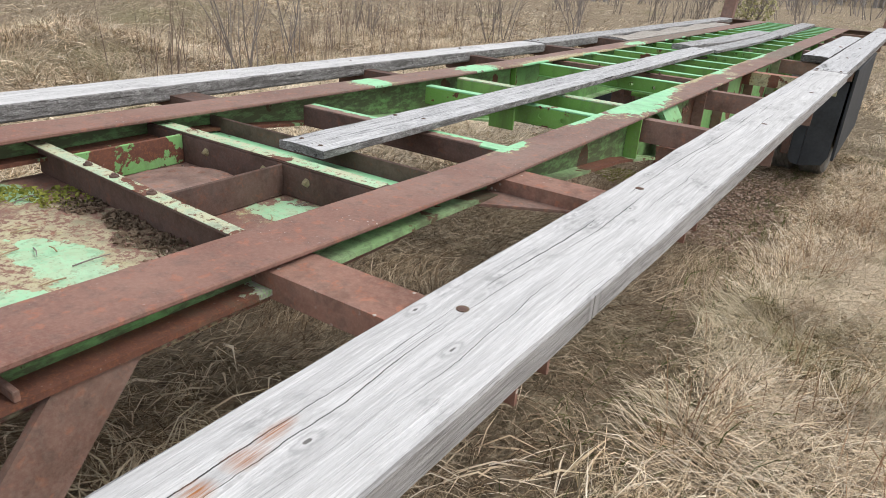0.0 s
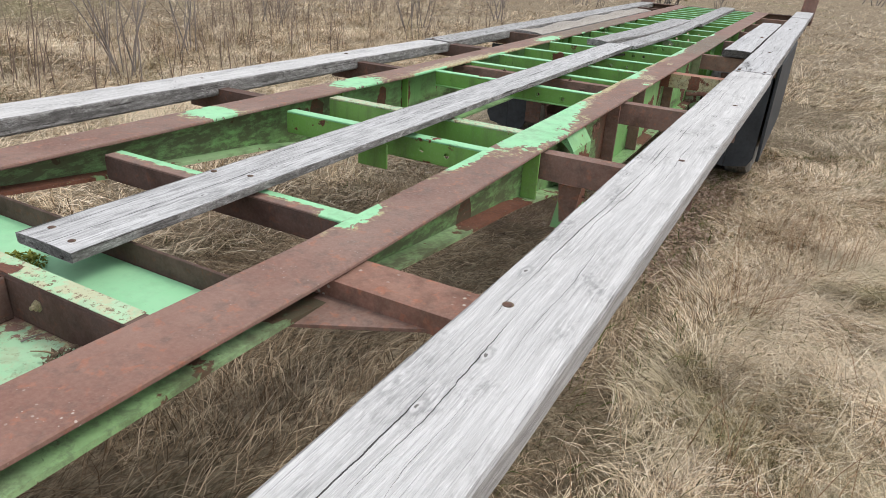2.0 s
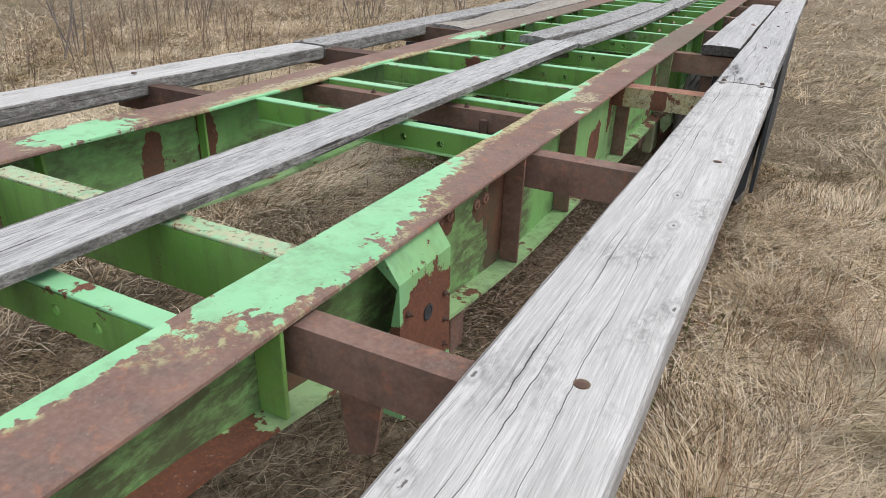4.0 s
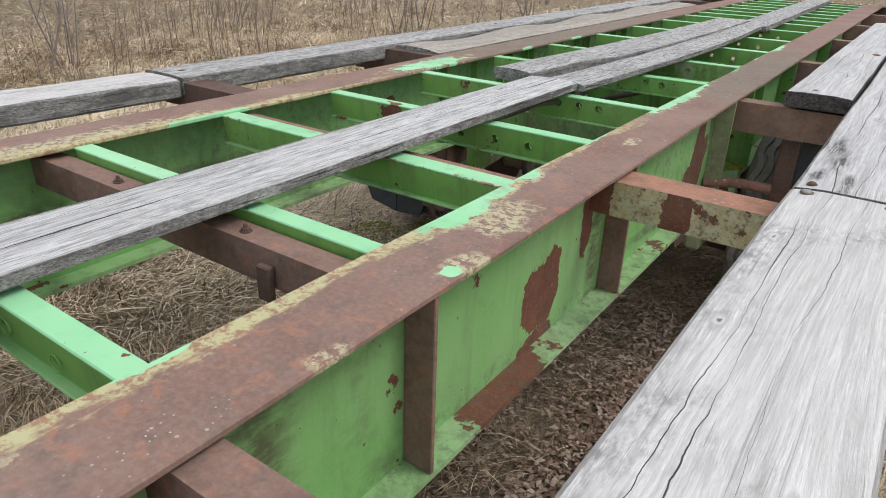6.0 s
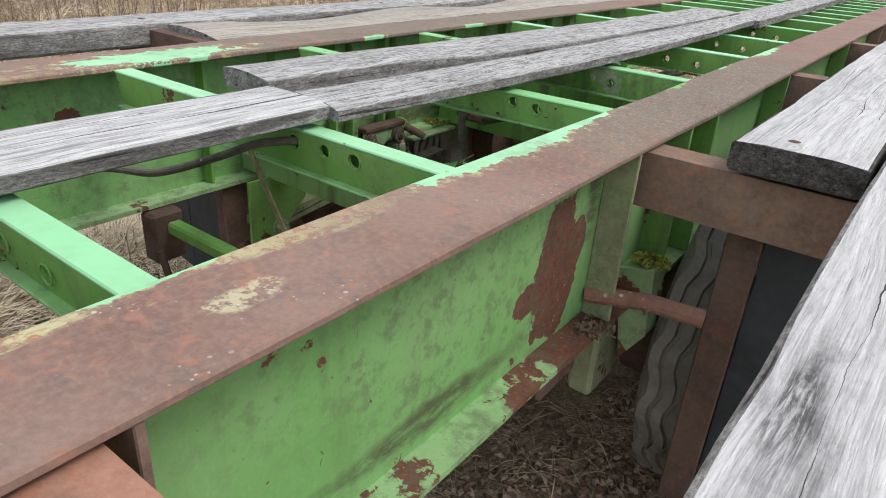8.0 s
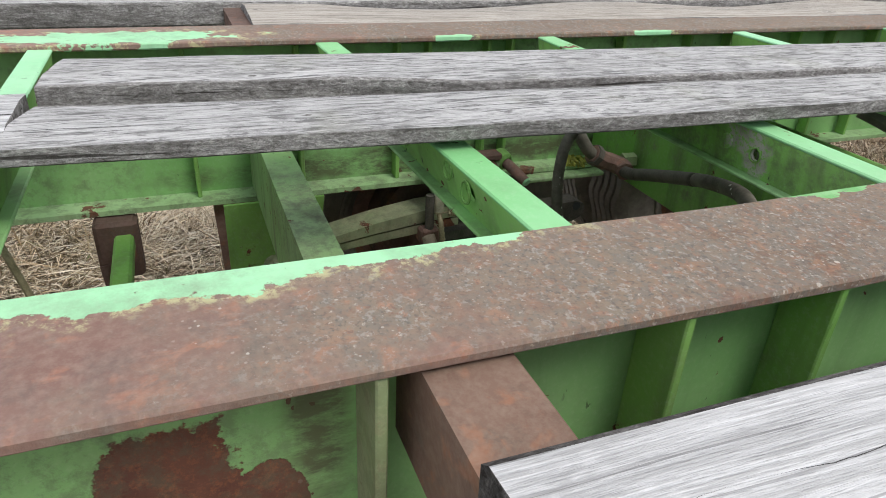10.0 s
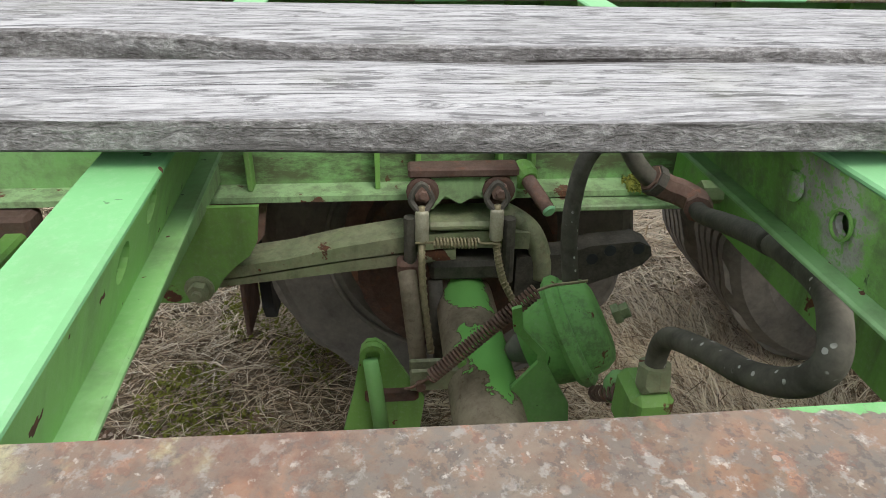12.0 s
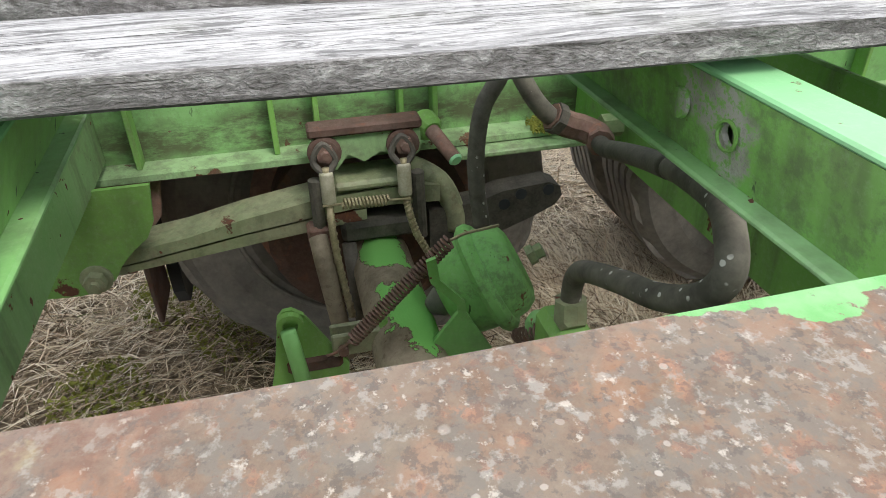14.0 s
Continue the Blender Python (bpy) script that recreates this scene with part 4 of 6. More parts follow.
m_flaky = make_paint("flaking_cream_green", (0.36, 0.50, 0.31), (0.44, 0.50, 0.36), rusty=0.45, dirt=0.6, flakes=0.95)
fm = part("cross_member", skewed(boxed((-0.568, 0.568, 0.951, 0.959, 1.0225, 1.1180), (-0.568, 0.568, 0.918, 0.9595, 1.1182, 1.1260)), -0.065), m_rust_dark, trailer, "rusty channel with bolts and flaking mint top")
part("top_lip", skewed(boxed((-0.567, 0.46, 0.9185, 0.959, 1.1262, 1.1282), bevel=0.0008), -0.065), m_flaky, fm)
for x in (-0.22, -0.08, 0.10):
    part("bolt", lathe([(0, 0.013), (0.005, 0.012), (0.006, 0.007), (0.010, 0.006)], (x, 0.939 - 0.065 * (x - 0.25), 1.1280), (0, 0, 1), 8), m_rust_dark, fm)
fm = part("cross_member", boxed((-0.568, 0.568, 1.372, 1.380, 1.0225, 1.1180), (-0.568, 0.568, 1.372, 1.425, 1.1182, 1.1260)), m_rust_dark, trailer, "rusty channel with pale green flakes")
part("top_lip", boxed((-0.567, 0.46, 1.373, 1.424, 1.1262, 1.1282), bevel=0.0008), m_mintrust, fm)
for x in (0.02, 0.2, -0.25):
    part("bolt", hexbolt((x, 1.372, 1.0820), (0, -1, 0), 0.010, 0.008), m_cable, fm)
part("cross_member", boxed((-0.568, 0.568, 1.63, 1.638, 1.022, 1.1140), (-0.568, 0.568, 1.6385, 1.69, 1.0520, 1.0600)), m_rust_dark, trailer, "dark rusty angle")
part("divider", boxed((0.098, 0.106, 0.9700, 1.371, 1.0225, 1.1200)), m_rust_dark, trailer)
part("divider", boxed((-0.376, -0.368, 0.9945, 1.371, 1.0225, 1.1200)), make_paint("green_divider", GREEN, GREEN_WORN, rusty=0.7), trailer)
dome = part("coupling_plate", lathe([(0, 0.185), (0.012, 0.183), (0.024, 0.165), (0.030, 0.13), (0.033, 0.0)], (-0.14, 1.185, 1.0222), (0, 0, 1), 36), m_rust, trailer, "domed rusty coupling plate with rivet heads")
for i in range(14):
    a = 2 * math.pi * i / 14
    rr = 0.145 if i % 2 else 0.10
    part("rivet", lathe([(-0.006, 0.013), (0.003, 0.012), (0.006, 0.007)], (-0.14 + rr * math.cos(a), 1.185 + rr * math.sin(a), 1.0500 if rr < 0.12 else 1.0465), (0, 0, 1), 10), m_rust_pink, dome)
part("front_bar", boxed((-0.6, 0.6, -0.62, -0.61, 0.95, 1.1)), m_rust, trailer)
# support legs below the neck
for s in (1, -1):
    part("support_leg", prism([(0.427, 1.076), (0.576, 1.076), (-0.21, 0.15), (-0.36, 0.15)], s * 0.622 - 0.008, s * 0.622 + 0.008), m_rust, trailer, "wide rusty support leg slanting to the ground")

# ---- outriggers that carry the side planks ----
OUTRIGGERS = [(0.845, 0.965, 1.122, 0.058, "box", m_rust_pink), (1.755, 1.88, 1.105, 0.05, "box", m_rust_pink), (3.0, 3.06, 1.102, 0.10, "channel", m_rust), (4.105, 4.17, 1.102, 0.105, "channel", m_rust),
              (5.265, 5.365, 1.100, 0.085, "channel", m_cream), (6.375, 6.45, 1.104, 0.105, "channel", m_rust_grey), (7.52, 7.6, 1.104, 0.12, "channel", m_rust), (8.62, 8.7, 1.104, 0.12, "channel", m_rust),
              (9.72, 9.8, 1.104, 0.10, "channel", m_rust), (10.85, 10.93, 1.104, 0.10, "channel", m_rust)]
for i, (y0, y1, zt, h, style, m) in enumerate(OUTRIGGERS):
    for s in (1, -1):
        lo, hi = sorted((s * (WEB + 0.006), s * 1.18))
        if s < 0:
            m = m_rust_dark
        bm = c_section(y0, y1, zt, h, 0.009, lo, hi, style == "box")
        if m is m_cream:
            for f in bm.faces:
                f.material_index = 1 if f.normal.z > 0.5 else 0
        ob = part("outrigger", bm, [m_cream, m_rust_orange] if m is m_cream else m, trailer, "rusty steel side bracket carrying the outer plank")
        if i == 1:
            part("gusset", prism([(s * 0.60, 1.60), (s * 0.60, y0 + 0.004), (s * 0.88, y0 + 0.004)], 1.056, 1.064, "z"), m_rust, ob, "rusty triangular gusset")
        if i == 2:
            part("gusset", prism([(s * 0.70, 0.99), (s * 0.79, 0.99), (s * 0.77, 0.86), (s * 0.72, 0.84)], y1 - 0.03, y1 - 0.02, "y"), m_rust, ob)
# plate and cover at the neck's step on the outside of the rail
cover = part("step_cover", prism([(0.582, 1.10), (0.62, 1.10), (0.66, 1.04), (0.668, 0.70), (0.60, 0.70), (0.655, 1.03), (0.582, 1.092)], 3.30, 3.53, "y"), make_paint("cover_paint", MINT, GREEN_WORN, rust_spots=[(0.66, 3.42, 0.86, 0.1, 0.15, 0.15)], rusty=0.1), trailer, "bent green cover plate, rusted below, with a round hole")
part("hole_rim", lathe([(0, 0.02), (0.002, 0.02), (0.002, 0.014), (0.0005, 0.013)], (0.664, 3.42, 0.92), (1, 0, 0.03), 14), m_black, cover)
for y, z in ((3.33, 0.96), (3.50, 0.93), (3.5, 0.86), (3.5, 0.79), (3.33, 0.84)):
    part("bolt", hexbolt((0.665, y, z), (1, 0, 0), 0.006, 0.005), m_rust_dark, cover)
for y, z in ((3.625, 1.042), (3.68, 1.045), (3.845, 1.017), (3.905, 1.017)):
    part("bolt", lathe([(0, 0.017), (0.006, 0.016), (0.006, 0.008), (0.011, 0.007)], (WEB + 0.005, y, z), (1, 0, 0), 12), m_rust_pink, trailer)
part("lug", boxed((0.60, 0.607, 3.66, 3.74, 0.64, 0.75)), m_rust, trailer)
# pipe stub and moss-grown ledge by the wheel
part("pipe_stub", tube([(0.58, 6.34, 0.80), (0.70, 6.375, 0.812), (0.80, 6.40, 0.805)], [0.018, 0.018, 0.019], 12), m_rust_pink, trailer, "short rusty pipe stub with green paint")
part("ledge", prism([(0.58, 0.80), (0.66, 0.82), (0.67, 0.66), (0.62, 0.58)], 6.50, 6.57, "y"), m_bot, trailer)
part("hanger", boxed((0.53, 0.59, 6.44, 6.60, 0.48, 0.74), bevel=0.01), m_grime, trailer, "rust-streaked green spring hanger")

# ---- mudguard boards ----
for s in (1, -1):
    for y, zb in ((6.428, 0.26), (8.40, 0.26)):
        def span(a, b):
            return tuple(sorted((s * a, s * b)))
        inner, seam = (0.863, 0.955) if s > 0 else (0.785, 0.96)
        guard = part("mudguard", prism([(s * inner, 0.99), (s * seam, 0.99), (s * seam, zb), (s * (inner + 0.03), zb + 0.01), (s * inner, zb + 0.06)], y, y + 0.028, "y"), m_black, trailer, "black tarred board mudguard")
        part("board", prism([(s * (seam + 0.004), 0.985), (s * 1.17, 0.985), (s * 1.165, zb + 0.10), (s * 1.13, zb + 0.03), (s * (seam + 0.004), zb)], y, y + 0.028, "y"), m_black, guard)
        part("upright", boxed((*span(inner - 0.066 if s > 0 else 0.64, inner - 0.003), y - 0.012, y - 0.001, 0.34, 0.984)), m_rust_dark, guard, "flat rusty steel upright")
    if s > 0:
        part("side_board", boxed((1.186, 1.208, 6.44, 8.42, 0.34, 1.09), bevel=0.003), m_black, trailer, "black tarred side board")

# ---- wheels and axles ----


def tyre_mesh(r, w):
    prof = [(-w * 0.36, r * 0.56), (-w * 0.46, r * 0.62), (-w * 0.52, r * 0.78), (-w * 0.47, r * 0.92), (-w * 0.40, r * 0.97)]
    tread = []
    for i in range(5):
        a = -w * 0.40 + w * 0.8 * i / 5
        tread += [(a + 0.006, r), (a + w * 0.16 - 0.006, r), (a + w * 0.16 - 0.004, r - 0.011), (a + w * 0.16 + 0.004, r - 0.011)]
    prof += tread[:-2] + [(-a, b) for a, b in prof[::-1]]
    sides = 72
    bm = lathe(prof, (0, 0, 0), (1, 0, 0), sides)
    # zigzag grooves
    for i, v in enumerate(bm.verts):
        if math.hypot(v.co.y, v.co.z) > r * 0.965 and abs(v.co.x) < w * 0.38:
            v.co.x += 0.007 * (-1 if (i % sides) % 4 < 2 else 1)
    return bm


for ya in (6.895, 7.99):
    part("axle", tube([(-1.1, ya, 0.535), (-0.5, ya, 0.535), (-0.47, ya, 0.54), (0.47, ya, 0.54), (0.5, ya, 0.535), (1.1, ya, 0.535)], [0.05, 0.05, 0.058, 0.058, 0.05, 0.05], 24), m_axle, trailer, "brown-grey axle tube with flaking bright green paint", True)
    for s in (1, -1):
        for xc in (0.785, 1.045):
            wheel = new("wheel")
            wheel.parent, wheel.location = trailer, (s * xc, ya, 0.545)
            part("tyre", tyre_mesh(0.43, 0.22), m_rubber, wheel, "worn black tyre with grooved tread")
            part("rim", lathe([(-0.08, 0.12), (-0.085, 0.25), (-0.07, 0.265), (0.07, 0.265), (0.085, 0.25), (0.06, 0.23), (0.02, 0.12), (0.10, 0.10), (0.10, 0.03)], (0, 0, 0), (s, 0, 0)), m_rust, wheel, "rusty steel rim")
            for rr in (0.285, 0.335):
                part("sidewall_rib", lathe([(0, rr - 0.006), (0.004, rr - 0.003), (0.004, rr + 0.003), (0, rr + 0.006)], (-s * 0.109, 0, 0), (-s, 0, 0), 48, True), m_rubber, wheel)
        part("brake_drum", lathe([(-0.10, 0.19), (-0.09, 0.205), (0.02, 0.205), (0.03, 0.215), (0.06, 0.215), (0.07, 0.19)], (s * 0.64, ya, 0.545), (1, 0, 0)), m_rust_dark, trailer, "rusty brake drum")
        # leaf spring under the rail
        x = s * 0.49
        if ya < 7:
            part("spring_leaf", prism([(ya - 0.545, 0.628), (ya - 0.43, 0.640), (ya - 0.34, 0.652), (ya - 0.24, 0.674), (ya - 0.12, 0.693), (ya + 0.02, 0.702), (ya + 0.12, 0.694), (ya + 0.12, 0.660), (ya - 0.02, 0.668), (ya - 0.12, 0.660), (ya - 0.24, 0.6455), (ya - 0.34, 0.6305), (ya - 0.43, 0.617), (ya - 0.545, 0.603)], x - 0.04, x + 0.04), m_grime, trailer, "grimy green spring leaf")
            part("spring_leaf", prism([(ya - 0.50, 0.605), (ya - 0.43, 0.612), (ya - 0.34, 0.6255), (ya - 0.24, 0.6405), (ya - 0.10, 0.657), (ya - 0.02, 0.662), (ya - 0.02, 0.640), (ya - 0.12, 0.630), (ya - 0.24, 0.618), (ya - 0.34, 0.607), (ya - 0.44, 0.597), (ya - 0.50, 0.588)], x - 0.037, x + 0.037), m_grime, trailer)
        part("spring_end", prism([(ya + 0.10, 0.545), (ya + 0.178, 0.562), (ya + 0.247, 0.567), (ya + 0.313, 0.591), (ya + 0.358, 0.612), (ya + 0.372, 0.632), (ya + 0.366, 0.652), (ya + 0.342, 0.664), (ya + 0.248, 0.657), (ya + 0.194, 0.640), (ya + 0.10, 0.635)], x - 0.022, x + 0.030), m_oily, trailer, "dark pierced spring end")
        for dy, ez in ((0.251, 0.628), (0.285, 0.646), (0.342, 0.648)):
            part("eyelet", lathe([(0, 0.012), (0.002, 0.012), (0.002, 0.008)], (x - s * 0.0225 if s > 0 else x + 0.0302, ya + dy, ez), (-s, 0, 0), 10), m_black, trailer)
        if ya < 7:
            hanger = [(ya - 0.60, 0.770), (ya - 0.374, 0.770), (ya - 0.384, 0.700), (ya - 0.40, 0.672), (ya - 0.43, 0.648), (ya - 0.452, 0.625), (ya - 0.470, 0.598), (ya - 0.495, 0.580), (ya - 0.53, 0.574), (ya - 0.60, 0.578)]
            part("spring_hanger", prism(hanger, x - s * 0.052 - 0.005, x - s * 0.052 + 0.005), m_green, trailer, "green spring hanger plate")
            part("spring_hanger", prism([(ya - 0.62, 0.744), (ya - 0.374, 0.744), (ya - 0.39, 0.66), (ya - 0.44, 0.60), (ya - 0.46, 0.545), (ya - 0.61, 0.54)], x + s * 0.047 - 0.005, x + s * 0.047 + 0.005), m_rust, trailer, "rusty spring hanger plate")
            bolt = part("hanger_bolt", hexbolt((x - s * 0.059, ya - 0.499, 0.606), (-s, 0, 0), 0.019, 0.022), m_grime, trailer)
            part("washer", lathe([(0, 0.027), (0.005, 0.027), (0.006, 0.023)], (x - s * 0.0572, ya - 0.499, 0.606), (-s, 0, 0), 18), m_grime, bolt)
        part("axle_clamp", boxed((x - 0.05, x + 0.05, ya - 0.07, ya + 0.09, 0.598, 0.638), bevel=0.008), m_oily, trailer)
        part("clamp_pad", boxed((x - 0.046, x + 0.046, ya - 0.075, ya + 0.06, 0.704, 0.722), bevel=0.006), m_grime, trailer)
        part("clamp_bolt", tube([(x - s * 0.055, ya - 0.108, 0.742), (x - s * 0.055, ya - 0.108, 0.60)], 0.012, 10), m_oily, trailer)
        part("clamp_bolt", tube([(x - s * 0.055, ya + 0.075, 0.735), (x - s * 0.055, ya + 0.078, 0.60)], 0.012, 10), m_oily, trailer)

# ---- brake gear over the front axle ----
m_chamber = make_paint("bright_green_paint", (0.19, 0.48, 0.12), (0.25, 0.54, 0.18), rusty=0.06, dirt=0.35, chips=0.9, grunge_shade=[(-0.2, 7.03, 0.65, 0.1, 0.1, 0.1)])
block = part("pivot_block", boxed((-0.49, -0.449, 6.785, 6.985, 0.810, 0.829), bevel=0.004), m_rust_dark, trailer, "rusty pivot bar under the rail")
part("plate", prism([(6.79, 0.8097), (6.983, 0.8097), (6.983, 0.765), (6.96, 0.748), (6.91, 0.772), (6.88, 0.755), (6.852, 0.772), (6.83, 0.745), (6.79, 0.758)], -0.470, -0.458), m_bot, block, "torn green plate")
part("plate", boxed((-0.505, -0.490, 6.80, 6.97, 0.766, 0.8097)), m_rust_dark, block)
for y in (6.811, 6.950):
    part("bolt", hexbolt((-0.457, y, 0.785), (1, 0, 0), 0.017, 0.020), m_rust, block)
    part("cheek", lathe([(0, 0.030), (0.006, 0.030), (0.008, 0.024)], (-0.458, y, 0.782), (1, 0, 0), 16), m_rust_dark, block)
for y, low in ((6.808, [(-0.40, 6.806, 0.672), (-0.38, 6.809, 0.60), (-0.36, 6.822, 0.490)]), (6.945, [(-0.41, 6.949, 0.660), (-0.40, 6.958, 0.625), (-0.385, 6.985, 0.57)])):
    cable = part("steel_cable", tube(smooth_path([(-0.43, y, 0.765), (-0.425, y, 0.70)] + low, 6), 0.0065, 8), m_cable, trailer, "twisted steel cable with a crimped ferrule", True)
    part("strand", coil((-0.424, y, 0.694), low[0], 0.0055, 0.0025, 5, 0.0), m_cable, cable)
    part("strand", coil(low[0], low[1], 0.0055, 0.0025, 5, 0.0), m_cable, cable)
    part("strand", coil(low[1], low[2], 0.0055, 0.0025, 7, 0.0), m_cable, cable)
    part("ferrule", tube([(-0.430, y, 0.757), (-0.4295, y, 0.752), (-0.4255, y, 0.700), (-0.425, y, 0.696)], [0.0115, 0.0128, 0.0128, 0.011], 12), m_ferrule, cable, "pale crimped ferrule", True)
    part("loop", tube(smooth_path([(-0.430, y - 0.006, 0.755), (-0.440, y - 0.019, 0.775), (-0.442, y, 0.803), (-0.440, y + 0.019, 0.775), (-0.430, y + 0.006, 0.755)], 5), 0.006, 7), m_oily, cable)
part("coil_spring", coil((-0.415, 6.829, 0.698), (-0.415, 6.911, 0.695), 0.0085, 0.0027, 13, 0.0), m_cable, trailer, "small steel tension spring")
part("spring_hook", tube([(-0.415, 6.795, 0.699), (-0.415, 6.83, 0.699)], 0.0022, 6), m_cable, trailer)
part("spring_hook", tube([(-0.415, 6.910, 0.695), (-0.415, 6.952, 0.692)], 0.0022, 6), m_cable, trailer)
stub = part("rod_stub", tube([(-0.50, 6.995, 0.806), (-0.44, 7.015, 0.787), (-0.395, 7.031, 0.768)], [0.0145, 0.0135, 0.0125], 14), m_rust, trailer, "rusty rod stub with a green tip", True)
part("tip", tube([(-0.3952, 7.0309, 0.7682), (-0.391, 7.0323, 0.7665)], [0.0128, 0.010], 14), m_mint, stub, "pale green tip")
part("rod_collar", lathe([(-0.02, 0.021), (-0.012, 0.026), (0.012, 0.026), (0.02, 0.019)], (-0.485, 7.0, 0.80), (0.09, 0.03, -0.03), 14), m_green, trailer)
part("brake_tube", tube([(-0.42, 6.780, 0.635), (-0.385, 6.785, 0.60), (-0.37, 6.795, 0.50), (-0.36, 6.806, 0.40)], [0.017, 0.018, 0.017, 0.017], 14), m_axle, trailer, "", True)
part("brake_tube", tube([(-0.44, 6.835, 0.60), (-0.43, 6.84, 0.50), (-0.42, 6.845, 0.42)], 0.014, 12), m_oily, trailer, "", True)
part("cam_block", boxed((-0.47, -0.42, 6.762, 6.812, 0.607, 0.652), bevel=0.006), m_rust, trailer)
part("hook_arm", tube(smooth_path([(-0.52, 6.95, 0.715), (-0.49, 6.985, 0.712), (-0.475, 7.022, 0.685), (-0.47, 7.045, 0.63), (-0.47, 7.05, 0.585)], 5), 0.021, 10), m_grime, trailer, "", True)
CH = Vector((-0.235, 7.043, 0.624))
AX = Vector((0.10, 0.87, 0.46)).normalized()
chamber = part("brake_chamber", lathe([(-0.078, 0.035), (-0.076, 0.058), (-0.066, 0.070), (-0.045, 0.078), (-0.012, 0.083), (0.012, 0.084), (0.036, 0.080), (0.052, 0.070), (0.058, 0.055), (0.060, 0.02)], CH, AX, 40), m_chamber, trailer, "round green air brake chamber with a clamp band", True)
part("clamp_band", lathe([(-0.014, 0.083), (-0.014, 0.090), (-0.006, 0.0975), (0.006, 0.0975), (0.014, 0.090), (0.014, 0.083)], CH, AX, 40), m_chamber, chamber)
port = part("port", lathe([(0.0, 0.017), (0.012, 0.017), (0.013, 0.013), (0.026, 0.013), (0.027, 0.008)], CH + AX * 0.050 + Vector((0.03, 0.012, 0.030)), AX, 6), m_grime, chamber)
part("push_rod", tube([CH - AX * 0.10, CH - AX * 0.16, (-0.215, 6.845, 0.573)], 0.0105, 12), m_grime, trailer, "greasy push rod", True)
part("boot", tube([CH - AX * 0.078, CH - AX * 0.092, CH - AX * 0.112], [0.028, 0.026, 0.014], 14), m_rubber, chamber, "black rubber boot", True)
clevis = part("clevis", boxed((-0.232, -0.224, 6.775, 6.86, 0.538, 0.582), (-0.206, -0.198, 6.775, 6.86, 0.538, 0.582), (-0.224, -0.206, 6.835, 6.86, 0.552, 0.582), bevel=0.003), m_grime, trailer)
part("pin", tube([(-0.245, 6.792, 0.556), (-0.185, 6.792, 0.556)], 0.008, 10), m_rust, clevis)
part("clevis_nut", lathe([(0, 0.016), (0.014, 0.016), (0.015, 0.011)], (-0.213, 6.858, 0.579), AX, 6), m_green, clevis)
part("clevis_bar", boxed((-0.222, -0.208, 6.70, 6.79, 0.505, 0.535), bevel=0.006), m_rust_dark, trailer)
bracket = part("chamber_bracket", prism([(6.921, 0.738), (6.935, 0.742), (6.940, 0.703), (6.978, 0.657), (6.980, 0.636), (6.992, 0.612), (7.024, 0.553), (7.03, 0.49), (6.930, 0.49), (6.929, 0.590), (6.967, 0.638), (6.966, 0.652), (6.926, 0.700)], -0.144, -0.137), m_chamber, trailer, "bent green bracket plate")
part("fold", boxed((-0.20, -0.144, 6.935, 7.025, 0.495, 0.502)), m_chamber, bracket)
spring = part("return_spring", coil((-0.170, 6.806, 0.592), (-0.185, 6.967, 0.738), 0.0105, 0.0024, 34, 0.0), m_rust, trailer, "long rusty return spring")
part("hook", tube(smooth_path([(-0.170, 6.806, 0.592), (-0.172, 6.78, 0.572), (-0.175, 6.765, 0.566)], 4), 0.0025, 6), m_rust, spring)
part("hook", tube(smooth_path([(-0.185, 6.967, 0.738), (-0.187, 6.99, 0.745), (-0.188, 7.02, 0.748), (-0.189, 7.045, 0.750)], 4), 0.0025, 6), m_cable, spring)
lever = part("slack_lever", prism([(6.655, 0.42), (6.681, 0.525), (6.694, 0.595), (6.698, 0.622), (6.708, 0.634), (6.722, 0.635), (6.738, 0.622), (6.776, 0.551), (6.80, 0.51), (6.79, 0.42)], -0.222, -0.214), m_green, trailer, "green brake lever plate")
part("pin", tube([(-0.195, 6.712, 0.610), (-0.19, 6.716, 0.58), (-0.18, 6.727, 0.47)], [0.012, 0.0128, 0.0128], 14), m_chamber, lever, "bright green pin", True)
part("ring", lathe([(0, 0.021), (0.012, 0.021), (0.012, 0.012), (0, 0.012)], (-0.214, 6.716, 0.612), (1, 0, 0), 16, True), m_green, lever)
# air hoses
HOSES = [([(-0.26, 7.10, 1.05), (-0.245, 7.062, 0.968), (-0.24, 7.033, 0.92), (-0.235, 7.022, 0.86), (-0.225, 7.020, 0.80), (-0.21, 7.025, 0.738)], 0.0128),
         ([(-0.38, 7.10, 1.04), (-0.36, 7.118, 0.95), (-0.35, 7.145, 0.893), (-0.35, 7.175, 0.855), (-0.35, 7.20, 0.838)], 0.0155),
         ([(0.02, 7.176, 0.926), (0.075, 7.16, 0.945), (0.178, 7.13, 0.970), (0.240, 7.10, 0.972), (0.259, 7.09, 0.950), (0.239, 7.085, 0.915), (0.188, 7.08, 0.880), (0.117, 7.08, 0.849), (0.035, 7.085, 0.806), (0.0, 7.088, 0.780), (-0.016, 7.09, 0.745), (-0.014, 7.09, 0.712)], 0.0138)]
for pts, r in HOSES:
    part("air_hose", tube(smooth_path(pts, 7), r, 16), m_hose, trailer, "grey rubber air hose with paint spatters", True)
